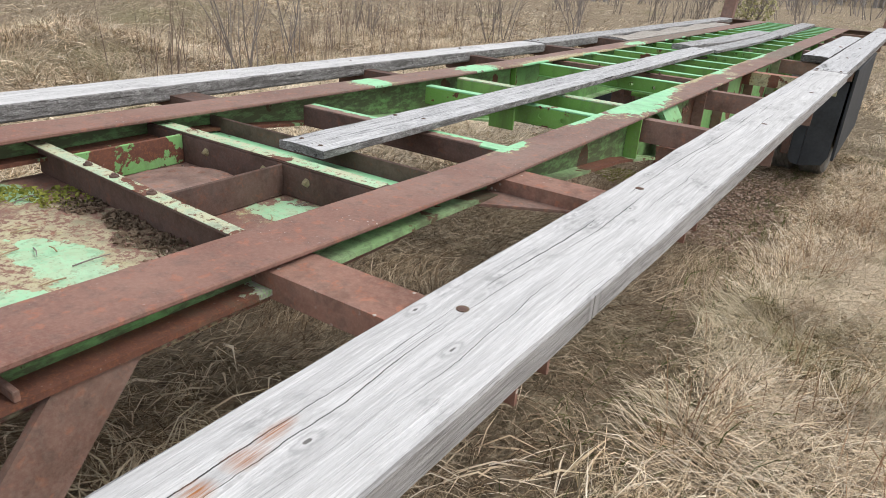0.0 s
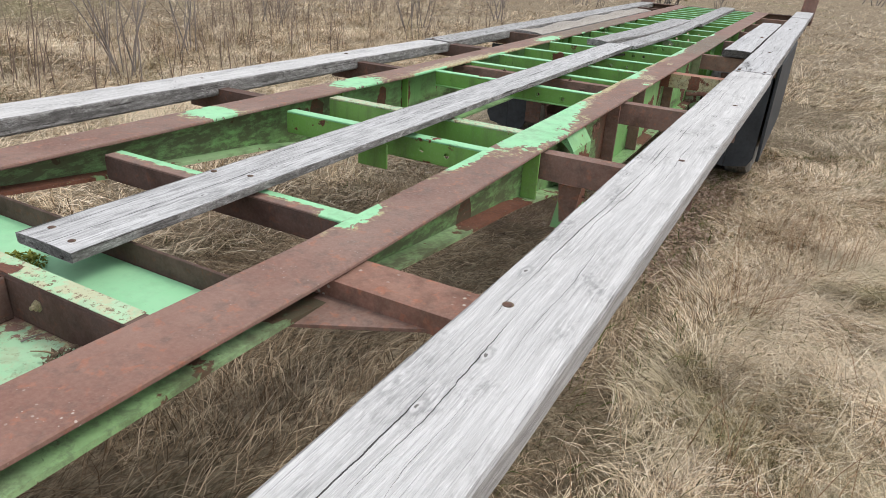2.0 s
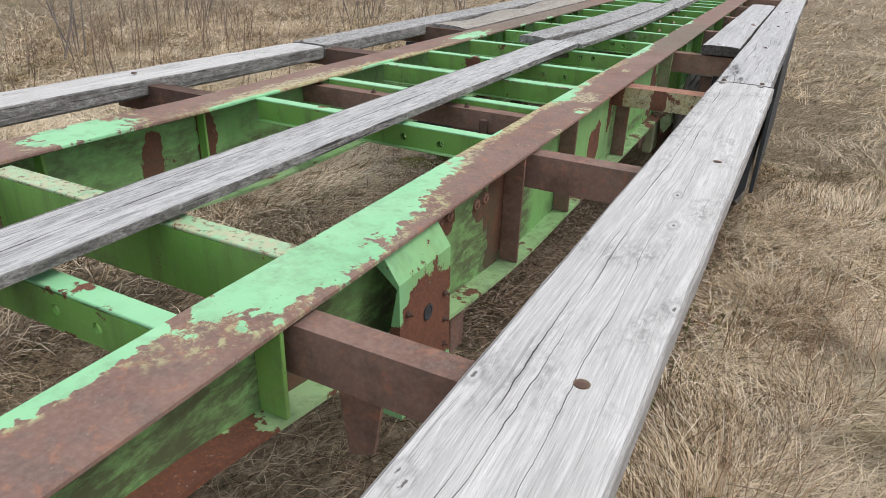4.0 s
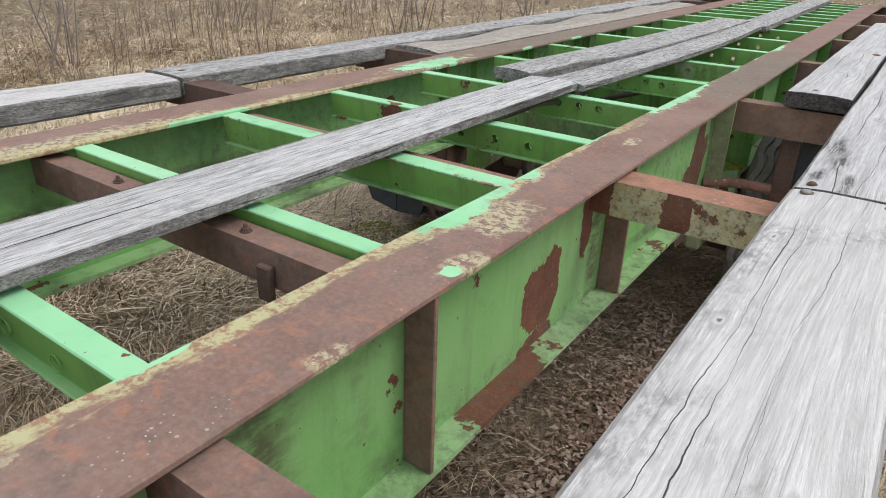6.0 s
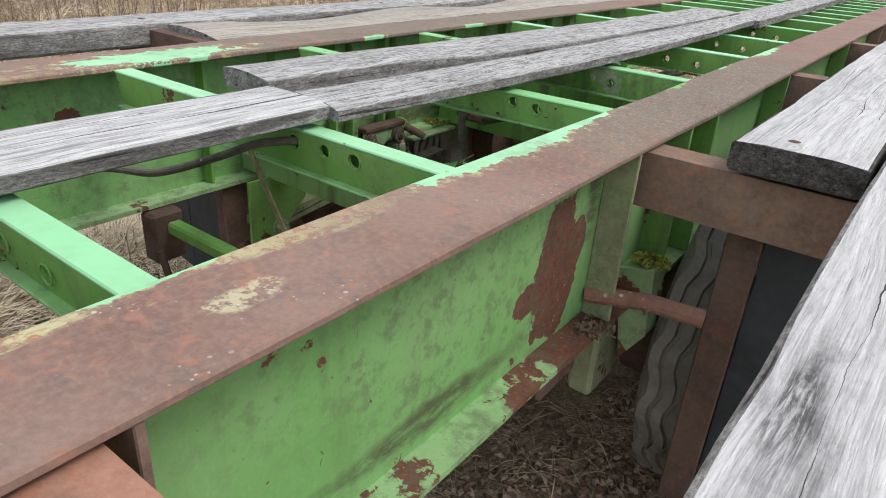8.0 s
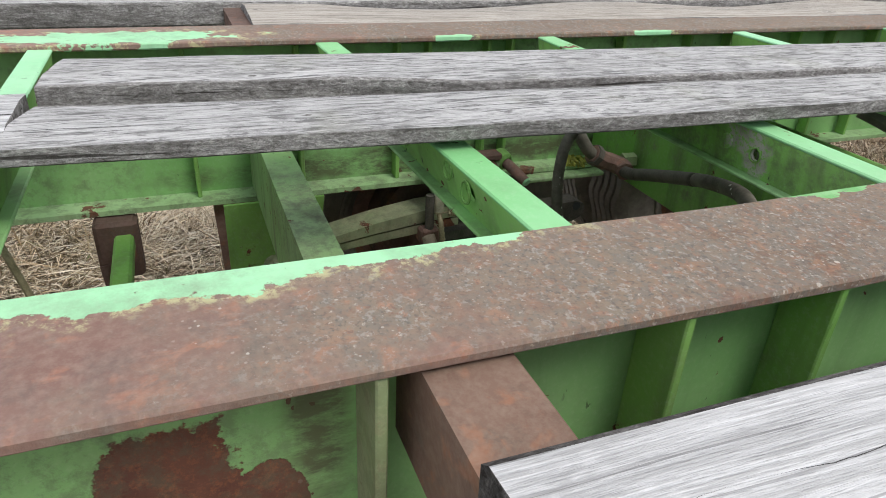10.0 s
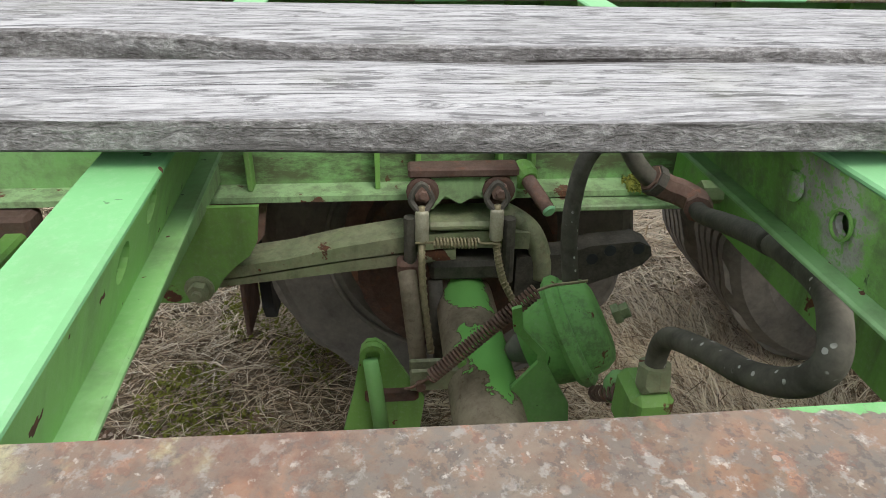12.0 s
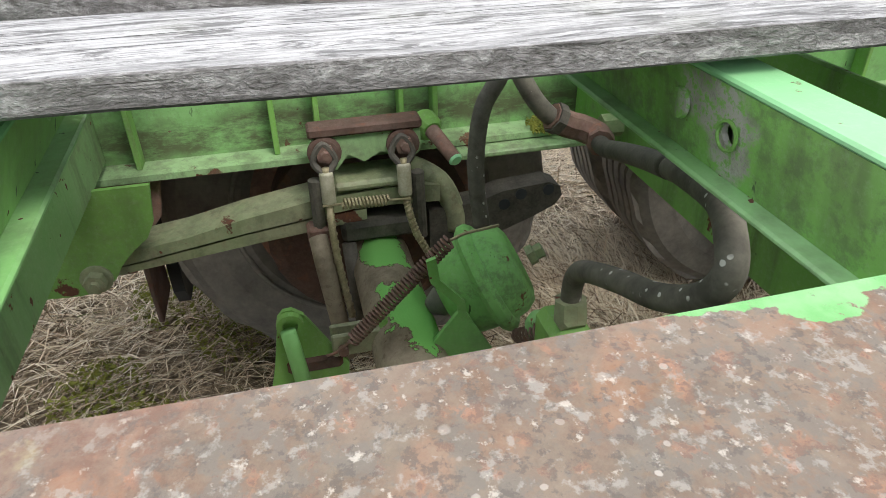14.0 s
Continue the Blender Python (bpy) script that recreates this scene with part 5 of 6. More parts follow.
part("air_pipe", tube(smooth_path([(-0.31, 7.255, 0.812), (-0.258, 7.24, 0.823), (-0.17, 7.22, 0.857), (-0.072, 7.20, 0.893), (0.03, 7.173, 0.930)], 6), 0.0145, 14), m_oily, trailer, "air pipe under brown grime", True)
elbow = part("hose_joint", tube(smooth_path([(-0.35, 7.185, 0.848), (-0.35, 7.215, 0.830), (-0.345, 7.24, 0.822), (-0.32, 7.26, 0.815), (-0.29, 7.25, 0.815)], 4), 0.023, 8), m_rust, trailer, "rusty pipe elbow with paint remains")
part("collar", tube([(-0.35, 7.188, 0.846), (-0.35, 7.202, 0.838)], 0.027, 8), m_oily, elbow)
part("nut", lathe([(0, 0.020), (0.035, 0.020), (0.037, 0.014)], (-0.345, 7.275, 0.822), (0.1, 1, 0), 6), m_grime, elbow)
part("hose_joint", tube([(-0.016, 7.09, 0.728), (-0.012, 7.09, 0.700), (0.0, 7.09, 0.69)], [0.022, 0.024, 0.018], 8), m_grime, trailer)
part("relay_valve", lathe([(0, 0.010), (0.006, 0.020), (0.03, 0.024), (0.045, 0.018), (0.05, 0.006)], (-0.118, 7.09, 0.575), (0, 0.1, 1), 16), m_chamber, trailer, "green relay valve", True)
part("relay_body", boxed((-0.07, 0.01, 7.06, 7.12, 0.60, 0.688), bevel=0.012), m_green, trailer)
part("relay_spring", coil((-0.15, 7.07, 0.560), (-0.06, 7.09, 0.640), 0.011, 0.0026, 10, 0.01), m_rust, trailer)
# loose cable along the cross-members
part("wire", tube(smooth_path([(-0.36, 5.52, 1.04), (-0.27, 5.66, 1.02), (-0.17, 5.79, 1.003), (-0.10, 5.845, 0.999), (0.0, 5.908, 1.040), (0.06, 5.942, 1.070), (0.105, 5.965, 1.083), (0.135, 6.0, 1.085)], 6), 0.008, 10), m_hose, trailer, "grey loose cable")
part("wire", tube(smooth_path([(-0.33, 5.50, 1.03), (-0.2, 5.66, 1.05), (-0.06, 5.78, 1.085), (0.05, 5.86, 1.106)], 6), 0.006, 8), m_oily, trailer, "black loose cable under the board")
part("wire", tube(smooth_path([(0.03, 5.96, 1.05), (0.05, 5.99, 0.94), (0.08, 6.03, 0.80)], 5), 0.005, 6), m_cable, trailer)
part("wire", tube(smooth_path([(-0.1, 7.75, 1.0), (0.05, 7.85, 0.95), (0.15, 8.0, 0.98)], 6), 0.02, 8), m_rubber, trailer)

# ---- planks ----


def plank(name, x0, x1, y0, y1, top, thick, mats, seed, label, skew=0.0, bow=0.0, fall=0.0, tilt=0.0, cup=0.0, group="", notch=True, bite=None, warp=0.0, oblique=0.0, sway=0.0):
    """A sawn plank with worn arrises and a ragged end, long axis along its own y."""
    rnd = random.Random(seed)
    w, ln = x1 - x0, y1 - y0
    n = max(8, int(ln / 0.10))
    bm = bmesh.new()
    prof = [(-0.5, 0.12), (-0.47, 0.0), (0.47, 0.0), (0.5, 0.12), (0.5, 0.88), (0.475, 1.0), (0.25, 1.0), (0.0, 1.0), (-0.25, 1.0), (-0.475, 1.0), (-0.5, 0.88)]
    rings = []
    chip = [1 if rnd.random() < 0.12 and notch else 0 for _ in range(n + 1)]
    for i in range(n + 1):
        y = -ln / 2 + ln * i / n
        wob = 0.003 * noise.noise((seed * 3.1, y * 0.9, 0))
        ring = []
        for j, (a, b) in enumerate(prof):
            e = 0.0
            if abs(a) > 0.45:
                e = 0.0025 * noise.noise((y * 7, a * 9, seed)) - (0.004 * rnd.random() if chip[i] and b > 0.5 else 0)
            xx = a * w + (e if a > 0 else -e) + wob + skew * (i / n) + sway * math.sin(math.pi * i / n)
            zz = (b - 1) * thick + 0.0012 * noise.noise((y * 5, a * 4, seed + 7)) + bow * (1 - (2 * i / n - 1) ** 2) + cup * (2 * a) ** 2 + tilt * a * w - fall * (i / n - 0.5)
            zz -= warp * (0.5 - a) * 0.5 * (1 - math.cos(2 * math.pi * (ln * i / n - 0.05) / 1.05))
            if b == 1.0 and abs(a) > 0.45:
                zz -= 0.002 + 0.003 * rnd.random()
            yy = y + (0.004 * noise.noise((a * 14, b * 9, seed)) if i in (0, n) else 0) + (oblique * a if i == 0 else 0)
            if bite and a > 0.2 and i / n < bite[0]:
                xx -= bite[1] * (1 if i / n < bite[0] - 0.03 else 0.5)
            ring.append(bm.verts.new((xx, yy, zz)))
        rings.append(ring)
    k = len(prof)
    for p, q in zip(rings, rings[1:]):
        for j in range(k):
            f = bm.faces.new((p[j], p[(j + 1) % k], q[(j + 1) % k], q[j]))
            # Sides and ends take the second material, darker than the top.
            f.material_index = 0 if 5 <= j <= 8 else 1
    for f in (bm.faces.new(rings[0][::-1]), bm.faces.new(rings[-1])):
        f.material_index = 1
    bmesh.ops.recalc_face_normals(bm, faces=bm.faces)
    ob = part(name, bm, mats, None)
    ob.location = ((x0 + x1) / 2, (y0 + y1) / 2, top)
    return tagged(ob, label, "plank", group)


def plank_bolt(ob, x, y, r=0.010, m=None, h=0.004):
    c = ob.location
    b = part("bolt", lathe([(-0.004, r * 1.1), (h * 0.5, r * 1.1), (h, r * 0.8), (h + 0.001, r * 0.3)], (x - c.x, y - c.y, 0.001), (0, 0, 1), 14), m or m_rust, ob, "rusty domed bolt head")
    part("recess", lathe([(-0.003, r * 1.5), (0.0006, r * 1.45), (0.0008, r * 1.0)], (x - c.x, y - c.y + r * 0.3, 0.0), (0, 0, 1), 16), m_dirt, b)
    return b


g = "deck planks"
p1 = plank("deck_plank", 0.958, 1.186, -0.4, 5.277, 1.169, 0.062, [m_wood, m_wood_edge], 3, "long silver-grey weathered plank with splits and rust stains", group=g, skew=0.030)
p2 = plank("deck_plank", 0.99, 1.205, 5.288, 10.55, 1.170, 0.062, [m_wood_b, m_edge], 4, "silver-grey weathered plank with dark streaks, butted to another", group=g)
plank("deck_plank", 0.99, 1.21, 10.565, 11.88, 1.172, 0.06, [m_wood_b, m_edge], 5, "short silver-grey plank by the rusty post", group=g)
for x, y in ((1.045, 0.89), (1.038, 1.765), (1.121, 2.993), (1.147, 4.11)):
    plank_bolt(p1, x, y, 0.008, m_rust_dark, 0.001)
plank_bolt(p1, 1.020, 5.253, 0.0085, m_zinc)
plank_bolt(p1, 1.163, 5.250, 0.0085, m_zinc)
for x, y in ((1.020, 5.311), (1.166, 5.311), (1.10, 6.41), (1.1, 7.55), (1.1, 8.66), (1.1, 9.76)):
    plank_bolt(p2, x, y, 0.007, m_rust_dark)
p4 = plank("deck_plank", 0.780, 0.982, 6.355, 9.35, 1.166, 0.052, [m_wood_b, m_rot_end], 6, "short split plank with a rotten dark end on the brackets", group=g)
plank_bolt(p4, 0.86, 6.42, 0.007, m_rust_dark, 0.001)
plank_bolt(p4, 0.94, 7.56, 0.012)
q1 = plank("deck_plank", -1.205, -0.987, -0.4, 5.25, 1.138, 0.068, [m_wood, m_edge], 13, "long silver-grey weathered plank with a darker edge", group=g, bow=0.006, fall=0.045)
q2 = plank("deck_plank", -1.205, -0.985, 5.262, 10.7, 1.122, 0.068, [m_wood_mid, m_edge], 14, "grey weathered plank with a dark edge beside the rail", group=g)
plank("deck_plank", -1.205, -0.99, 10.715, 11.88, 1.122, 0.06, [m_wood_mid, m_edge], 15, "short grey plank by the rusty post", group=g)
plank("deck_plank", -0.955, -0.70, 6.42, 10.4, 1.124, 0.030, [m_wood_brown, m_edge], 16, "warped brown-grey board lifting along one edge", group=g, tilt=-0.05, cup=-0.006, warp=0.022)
for y in (0.89, 1.8, 3.0, 4.13, 5.2):
    plank_bolt(q1, -1.09, y, 0.008, m_rust_dark, 0.001)
for y in (5.33, 6.41, 7.55, 8.66, 9.76):
    plank_bolt(q2, -1.09, y, 0.008, m_rust_dark, 0.001)
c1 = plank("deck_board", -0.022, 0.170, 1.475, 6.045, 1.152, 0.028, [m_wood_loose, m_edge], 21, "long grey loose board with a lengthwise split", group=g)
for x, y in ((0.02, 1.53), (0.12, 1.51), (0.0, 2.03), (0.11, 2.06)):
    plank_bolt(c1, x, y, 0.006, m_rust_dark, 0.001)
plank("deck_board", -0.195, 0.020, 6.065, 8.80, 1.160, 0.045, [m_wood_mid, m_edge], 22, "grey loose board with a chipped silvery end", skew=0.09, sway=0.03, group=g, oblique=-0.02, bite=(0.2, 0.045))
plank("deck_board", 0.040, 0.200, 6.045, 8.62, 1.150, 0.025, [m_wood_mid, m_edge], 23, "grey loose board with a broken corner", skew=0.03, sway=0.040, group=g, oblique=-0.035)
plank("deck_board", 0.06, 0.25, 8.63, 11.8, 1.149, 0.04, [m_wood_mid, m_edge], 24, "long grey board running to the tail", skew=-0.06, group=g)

# ---- ground ----


def ground_z(x, y):
    """Height of the field: lumpy turf falling towards the wheels, rising woods to one side."""
    t = min(1, max(0, (y - 1.5) / 5.0))
    near = math.exp(-((x / 7.0) ** 2))
    z = 0.22 + near * (0.17 - 0.285 * t * t * (3 - 2 * t)) + 0.035 * noise.noise((x * 0.7, y * 0.7, 3)) + 0.03 * noise.noise((x * 2.1, y * 2.1, 8))
    r = math.hypot(x, y - 6)
    z += 0.25 * noise.noise((x * 0.11, y * 0.11, 1)) * min(1, max(0, (r - 6) / 10))
    z += 0.5 * math.exp(-((x + 6.8) / 1.3) ** 2 - ((y - 4.4) / 1.5) ** 2)
    z += 0.9 * math.exp(-((x + 13) / 3.5) ** 2 - ((y - 8.5) / 3.0) ** 2)
    side = -x * 0.80 + (y - 6) * 0.25
    z += 0.10 * max(0, side - 16) * min(1, max(0, side - 16) / 12) + 0.012 * max(0, r - 45)
    return z


def axis_steps(c, fine, half, grow, far):
    out, d, step = [0.0], 0.0, fine
    while d < far:
        d += step
        out.append(d)
        if d > half:
            step *= grow
    return [c - v for v in out[:0:-1]] + [c + v for v in out]


gx, gy = axis_steps(0.0, 0.22, 7, 1.09, 600), axis_steps(5.5, 0.22, 9, 1.09, 600)
gv = [(x, y, ground_z(x, y)) for y in gy for x in gx]
nx = len(gx)
gf = [(j * nx + i, j * nx + i + 1, (j + 1) * nx + i + 1, (j + 1) * nx + i) for j in range(len(gy) - 1) for i in range(nx - 1)]
me = bpy.data.meshes.new("ground")
me.from_pydata(gv, [], gf)
me.polygons.foreach_set("use_smooth", [True] * len(gf))
k = Mat("matted_straw_ground", 1.0, 0, 0.05)
f1, f2, f3 = k.noise(1.1, 5, 0.6), k.noise(16, 6, 0.75, (1, 0.6, 1), 1.5), k.noise(70, 4, 0.75, (1, 0.5, 1), 1.0)
gc = k.ramp(k.math("MULTIPLY_ADD", f2, 0.55, k.math("MULTIPLY", f3, 0.45)), [(0.36, (0.06, 0.046, 0.032)), (0.5, (0.25, 0.20, 0.14)), (0.64, (0.54, 0.45, 0.32))])
gc = k.mix(k.math("MULTIPLY", k.step(f1, 0.52, 0.68), 0.4), gc, (0.24, 0.175, 0.13))
gc = k.mix(k.math("MULTIPLY", k.step(k.noise(0.45, 5, 0.6), 0.56, 0.7), 0.35), gc, (0.20, 0.20, 0.09))
soil = k.step(k.patches([(0.78, 5.3, 0.25, 0.35, 1.3, 1.0), (0.1, 4.7, 0.25, 0.7, 0.8, 1.0)], 0.5, 4), 0.0, 0.5)
gc = k.mix(k.math("MULTIPLY", soil, 0.8), gc, k.ramp(f3, [(0.35, (0.07, 0.052, 0.038)), (0.7, (0.22, 0.165, 0.125))]))
k.bump(k.math("MULTIPLY_ADD", f2, 1.0, f3), 0.9, 0.03)
me.materials.append(k.done(gc))
ground = new("ground", me)
tagged(ground, "field of matted dry straw-coloured grass and soil", "ground", kind="structure")


def blades(name, count, place, length, width, rise, material, label, seed, category="grass", flow=0.35, comb=0.75, curl=(20, 95), segments=2):
    """Bent grass blades, each a tapering strip, lying in drifts or fanned out from their tussocks."""
    rng = np.random.default_rng(seed)
    spots = place(rng, count)
    pts, fan = spots if isinstance(spots, tuple) else (spots, None)
    n = len(pts)
    zs = np.array([ground_z(x, y) for x, y in pts])
    ang = np.array([noise.noise((x * flow * 2.2, y * flow * 2.2, seed)) for x, y in pts]) * 5.0
    if fan is not None:
        ang = np.arctan2(np.sin(ang) + 1.1 * np.sin(fan), np.cos(ang) + 1.1 * np.cos(fan))
    ang = ang + rng.normal(0, comb, n)
    ln = rng.uniform(length[0], length[1], n) * rng.uniform(0.6, 1.0, n)
    e = np.radians(rng.uniform(rise[0], rise[1], n))
    bend = np.radians(rng.uniform(curl[0], curl[1], n)) / (segments - 0.5)
    floor = zs + rng.uniform(0.004, 0.05, n)
    w = rng.uniform(width[0], width[1], n)
    side = np.stack([-np.sin(ang), np.cos(ang), rng.normal(0, 0.5, n)], 1) * w[:, None]
    p = np.stack([pts[:, 0], pts[:, 1], zs - 0.01], 1)
    cols = [p - side, p + side]
    for q in range(segments):
        p = p + np.stack([np.cos(ang) * np.cos(e), np.sin(ang) * np.cos(e), np.sin(e)], 1) * (ln / segments)[:, None]
        p[:, 2] = np.maximum(p[:, 2], floor)
        if q < segments - 1:
            t = 1.0 - 0.25 * (q + 1) / segments
            cols += [p - side * t, p + side * t]
        e = e - bend
        ang = ang + rng.normal(0, 0.25, n)
    cols.append(p)
    v = np.stack(cols, 1).reshape(-1, 3)
    k = len(cols)
    loop = []
    for q in range(segments - 1):
        loop += [2 * q, 2 * q + 1, 2 * q + 3, 2 * q + 2]
    loop += [k - 3, k - 2, k - 1]
    corners = (np.arange(n) * k)[:, None] + np.array([loop])
    starts = (np.arange(n) * len(loop))[:, None] + np.array([[4 * q for q in range(segments)]])
    me = bpy.data.meshes.new(name)
    me.vertices.add(len(v))
    me.vertices.foreach_set("co", v.ravel())
    me.loops.add(corners.size)
    me.loops.foreach_set("vertex_index", corners.ravel())
    me.polygons.add(segments * n)
    me.polygons.foreach_set("loop_start", starts.ravel())
    me.update(calc_edges=True)
    me.materials.append(material)
    ob = new(name, me)
    return tagged(ob, label, category, kind="stuff")


def in_box(x0, x1, y0, y1):
    """A patch whose rim thins out over a metre or so, but not towards the trailer."""
    def f(rng, n):
        p = np.stack([rng.uniform(x0, x1, n), rng.uniform(y0, y1, n)], 1)
        far = p + np.stack([rng.exponential(0.9, n) * np.sign(x0 + x1), rng.normal(0, 0.9, n)], 1)
        rim = (np.abs(p[:, 0]) > max(abs(x0), abs(x1)) - 1.2) | (p[:, 1] < y0 + 1.0) | (p[:, 1] > y1 - 1.0)
        return np.where(rim[:, None], far, p)
    return f


def in_ring(r0, r1, a0=0.0, a1=2 * math.pi):
    def f(rng, n):
        r = r0 * (r1 / r0) ** rng.uniform(0, 1, n)
        a = rng.uniform(a0, a1, n)
        return np.stack([r * np.cos(a), 6 + r * np.sin(a)], 1)
    return f


def sparse_below(x0, x1, y0, y1):
    """Thin growth below the frame, gone from the bare soil strip."""
    def f(rng, n):
        p = np.stack([rng.uniform(x0, x1, n), rng.uniform(y0, y1, n)], 1)
        bare = np.exp(-((p[:, 0] - 0.78) / 0.36) ** 4 - ((p[:, 1] - 5.3) / 1.25) ** 4)
        return p[rng.uniform(0, 1, n) > bare * 0.95]
    return f


def in_tufts(x0, x1, y0, y1, each, spread):
    """Blades gathered in tussocks, with the way each one leans out of its tussock."""
    def f(rng, n):
        m = max(1, n // each)
        c = np.stack([rng.uniform(x0, x1, m), rng.uniform(y0, y1, m)], 1)
        off = rng.normal(0, 1, (m * each, 2)) * np.repeat(spread * rng.uniform(0.6, 1.5, m), each)[:, None]
        return np.repeat(c, each, 0) + off, np.arctan2(off[:, 1], off[:, 0])
    return f


def tufts_in_ring(r0, r1, each, spread):
    """Tussocks over a ring of the field, thinning and growing with distance."""
    def f(rng, n):
        m = max(1, n // each)
        r = r0 * (r1 / r0) ** rng.uniform(0, 1, m)
        a = rng.uniform(0, 2 * math.pi, m)
        c = np.stack([r * np.cos(a), 6 + r * np.sin(a)], 1)
        off = rng.normal(0, 1, (m * each, 2)) * np.repeat(spread * r / r0, each)[:, None]
        return np.repeat(c, each, 0) + off, np.arctan2(off[:, 1], off[:, 0])
    return f


blades("grass_tussocks", 84000, in_tufts(1.24, 2.7, 0.2, 6.8, 55, 0.055), (0.10, 0.36), (0.0005, 0.0013), (2, 52), m_straw, "pale dry tussocks close beside the plank", 11, flow=0.8, comb=0.6, curl=(10, 80), segments=3)
blades("grass_tussocks", 76000, in_tufts(2.4, 5.6, -0.6, 11.0, 45, 0.075), (0.12, 0.40), (0.0009, 0.0022), (2, 50), m_straw, "pale dry tussocks beside the trailer", 13, flow=0.6, comb=0.55, curl=(10, 80), segments=3)
blades("grass_tussocks", 45000, in_tufts(-8.0, -1.2, 0.5, 14.0, 50, 0.09), (0.14, 0.40), (0.0014, 0.0028), (12, 72), m_straw, "dry tussocks behind the trailer", 12, flow=0.9, comb=0.4)
blades("dry_grass", 130000, in_box(1.1, 4.2, -0.3, 9.0), (0.06, 0.24), (0.0008, 0.0019), (0, 30), m_straw, "matted dry straw lying beside the trailer", 1, flow=0.6, comb=0.25, curl=(0, 50))
blades("dry_grass", 70000, sparse_below(-1.0, 1.1, -0.3, 9.5), (0.10, 0.30), (0.0005, 0.0013), (2, 40), m_brown, "thin dead grass below the trailer", 2)
blades("dry_grass", 80000, in_box(-6.5, -0.9, 0.5, 12.0), (0.12, 0.34), (0.0011, 0.0024), (3, 50), m_straw, "tall dry grass behind the trailer", 3)
blades("dry_grass", 70000, in_ring(4.6, 15.0), (0.12, 0.36), (0.0018, 0.0040), (0, 35), m_straw, "matted dry grass around the trailer", 4, flow=0.6, comb=0.5)
blades("grass_tussocks", 70000, tufts_in_ring(4.8, 17.0, 40, 0.09), (0.16, 0.40), (0.0011, 0.0024), (8, 60), m_straw, "dry tussocks around the trailer", 14, flow=0.5, comb=0.4)
blades("dry_grass", 45000, in_ring(11.0, 45.0), (0.16, 0.42), (0.003, 0.007), (5, 50), m_straw, "dry grass over the field", 17)
blades("grass_tussocks", 30000, tufts_in_ring(13.0, 55.0, 24, 0.16), (0.18, 0.42), (0.003, 0.006), (8, 45), m_straw, "dry tussocks over the field", 19, flow=0.3, comb=0.4)
blades("dry_grass", 70000, in_box(-2.1, -0.1, 5.9, 8.9), (0.08, 0.28), (0.0010, 0.0020), (0, 25), m_pale, "pale straw below the wheels", 7, curl=(0, 35))
blades("dead_stems", 900, in_tufts(1.25, 2.6, 0.5, 6.0, 40, 0.10), (0.3, 0.6), (0.0008, 0.0014), (55, 88), m_stem, "thin russet dead stems beside the plank", 15)
blades("green_grass", 11000, in_box(0.9, 4.5, -0.5, 9.0), (0.06, 0.2), (0.0010, 0.002), (30, 85), m_blade, "sparse green blades in the dead grass", 5)
blades("green_grass", 2500, in_box(0.45, 1.05, 5.7, 6.5), (0.03, 0.12), (0.0008, 0.0018), (15, 80), m_blade, "green blades in the shade of the mudguard", 18)
blades("green_grass", 5000, in_box(-6.5, -0.5, 3.0, 12.0), (0.06, 0.18), (0.0012, 0.0025), (20, 85), m_blade, "sparse green blades in the dead grass", 6)


def litter(name, count, x0, x1, y0, y1, size, material, label, seed):
    rng = random.Random(seed)
    verts, faces = [], []
    for _ in range(count):
        x, y = rng.uniform(x0, x1), rng.uniform(y0, y1)
        z = ground_z(x, y) + rng.uniform(0.004, 0.02)
        s, a = rng.uniform(*size), rng.uniform(0, 6.28)
        t = (rng.uniform(-0.4, 0.4), rng.uniform(-0.4, 0.4))
        b = len(verts)
        for u, v in ((-1, 0), (-0.2, 0.55), (1, 0.1), (0.1, -0.6)):
            dx, dy = (u * math.cos(a) - v * math.sin(a)) * s, (u * math.sin(a) + v * math.cos(a)) * s
            verts.append((x + dx, y + dy, z + dx * t[0] + dy * t[1] + (0.25 * s if abs(u) < 0.5 else 0)))
        faces += [(b, b + 1, b + 3), (b + 1, b + 2, b + 3)]
    me = bpy.data.meshes.new(name)
    me.from_pydata(verts, [], faces)
    me.materials.append(material)
    return tagged(new(name, me), label, "leaves", kind="stuff")


litter("fallen_leaves", 11000, 0.45, 1.2, 3.9, 7.0, (0.006, 0.017), m_litter, "brown fallen leaves on bare soil below the plank", 8)
litter("fallen_leaves", 7000, -0.6, 0.6, 4.3, 6.6, (0.006, 0.015), m_litter, "brown leaf litter below the frame", 9)


def clump(name, x, y, z, r, count, material, label, seed, h=0.02):
    """A mossy or crumbly heap of many small flakes."""
    rng = random.Random(seed)
    bm = bmesh.new()
    for _ in range(count):
        a, q = rng.uniform(0, 6.28), r * math.sqrt(rng.random())
        p = Vector((x + q * math.cos(a), y + q * math.sin(a) * 0.8, z + h * (1 - q / r) * rng.random()))
        s = rng.uniform(0.004, 0.011)
        vs = [bm.verts.new(p + Vector((rng.uniform(-s, s), rng.uniform(-s, s), rng.uniform(-0.2 * s, 1.4 * s)))) for _ in range(4)]
        for tri in ((0, 1, 2), (0, 2, 3), (0, 1, 3), (1, 2, 3)):
            bm.faces.new([vs[i] for i in tri])
    ob = part(name, bm, material)
    return tagged(ob, label, "debris", kind="stuff")


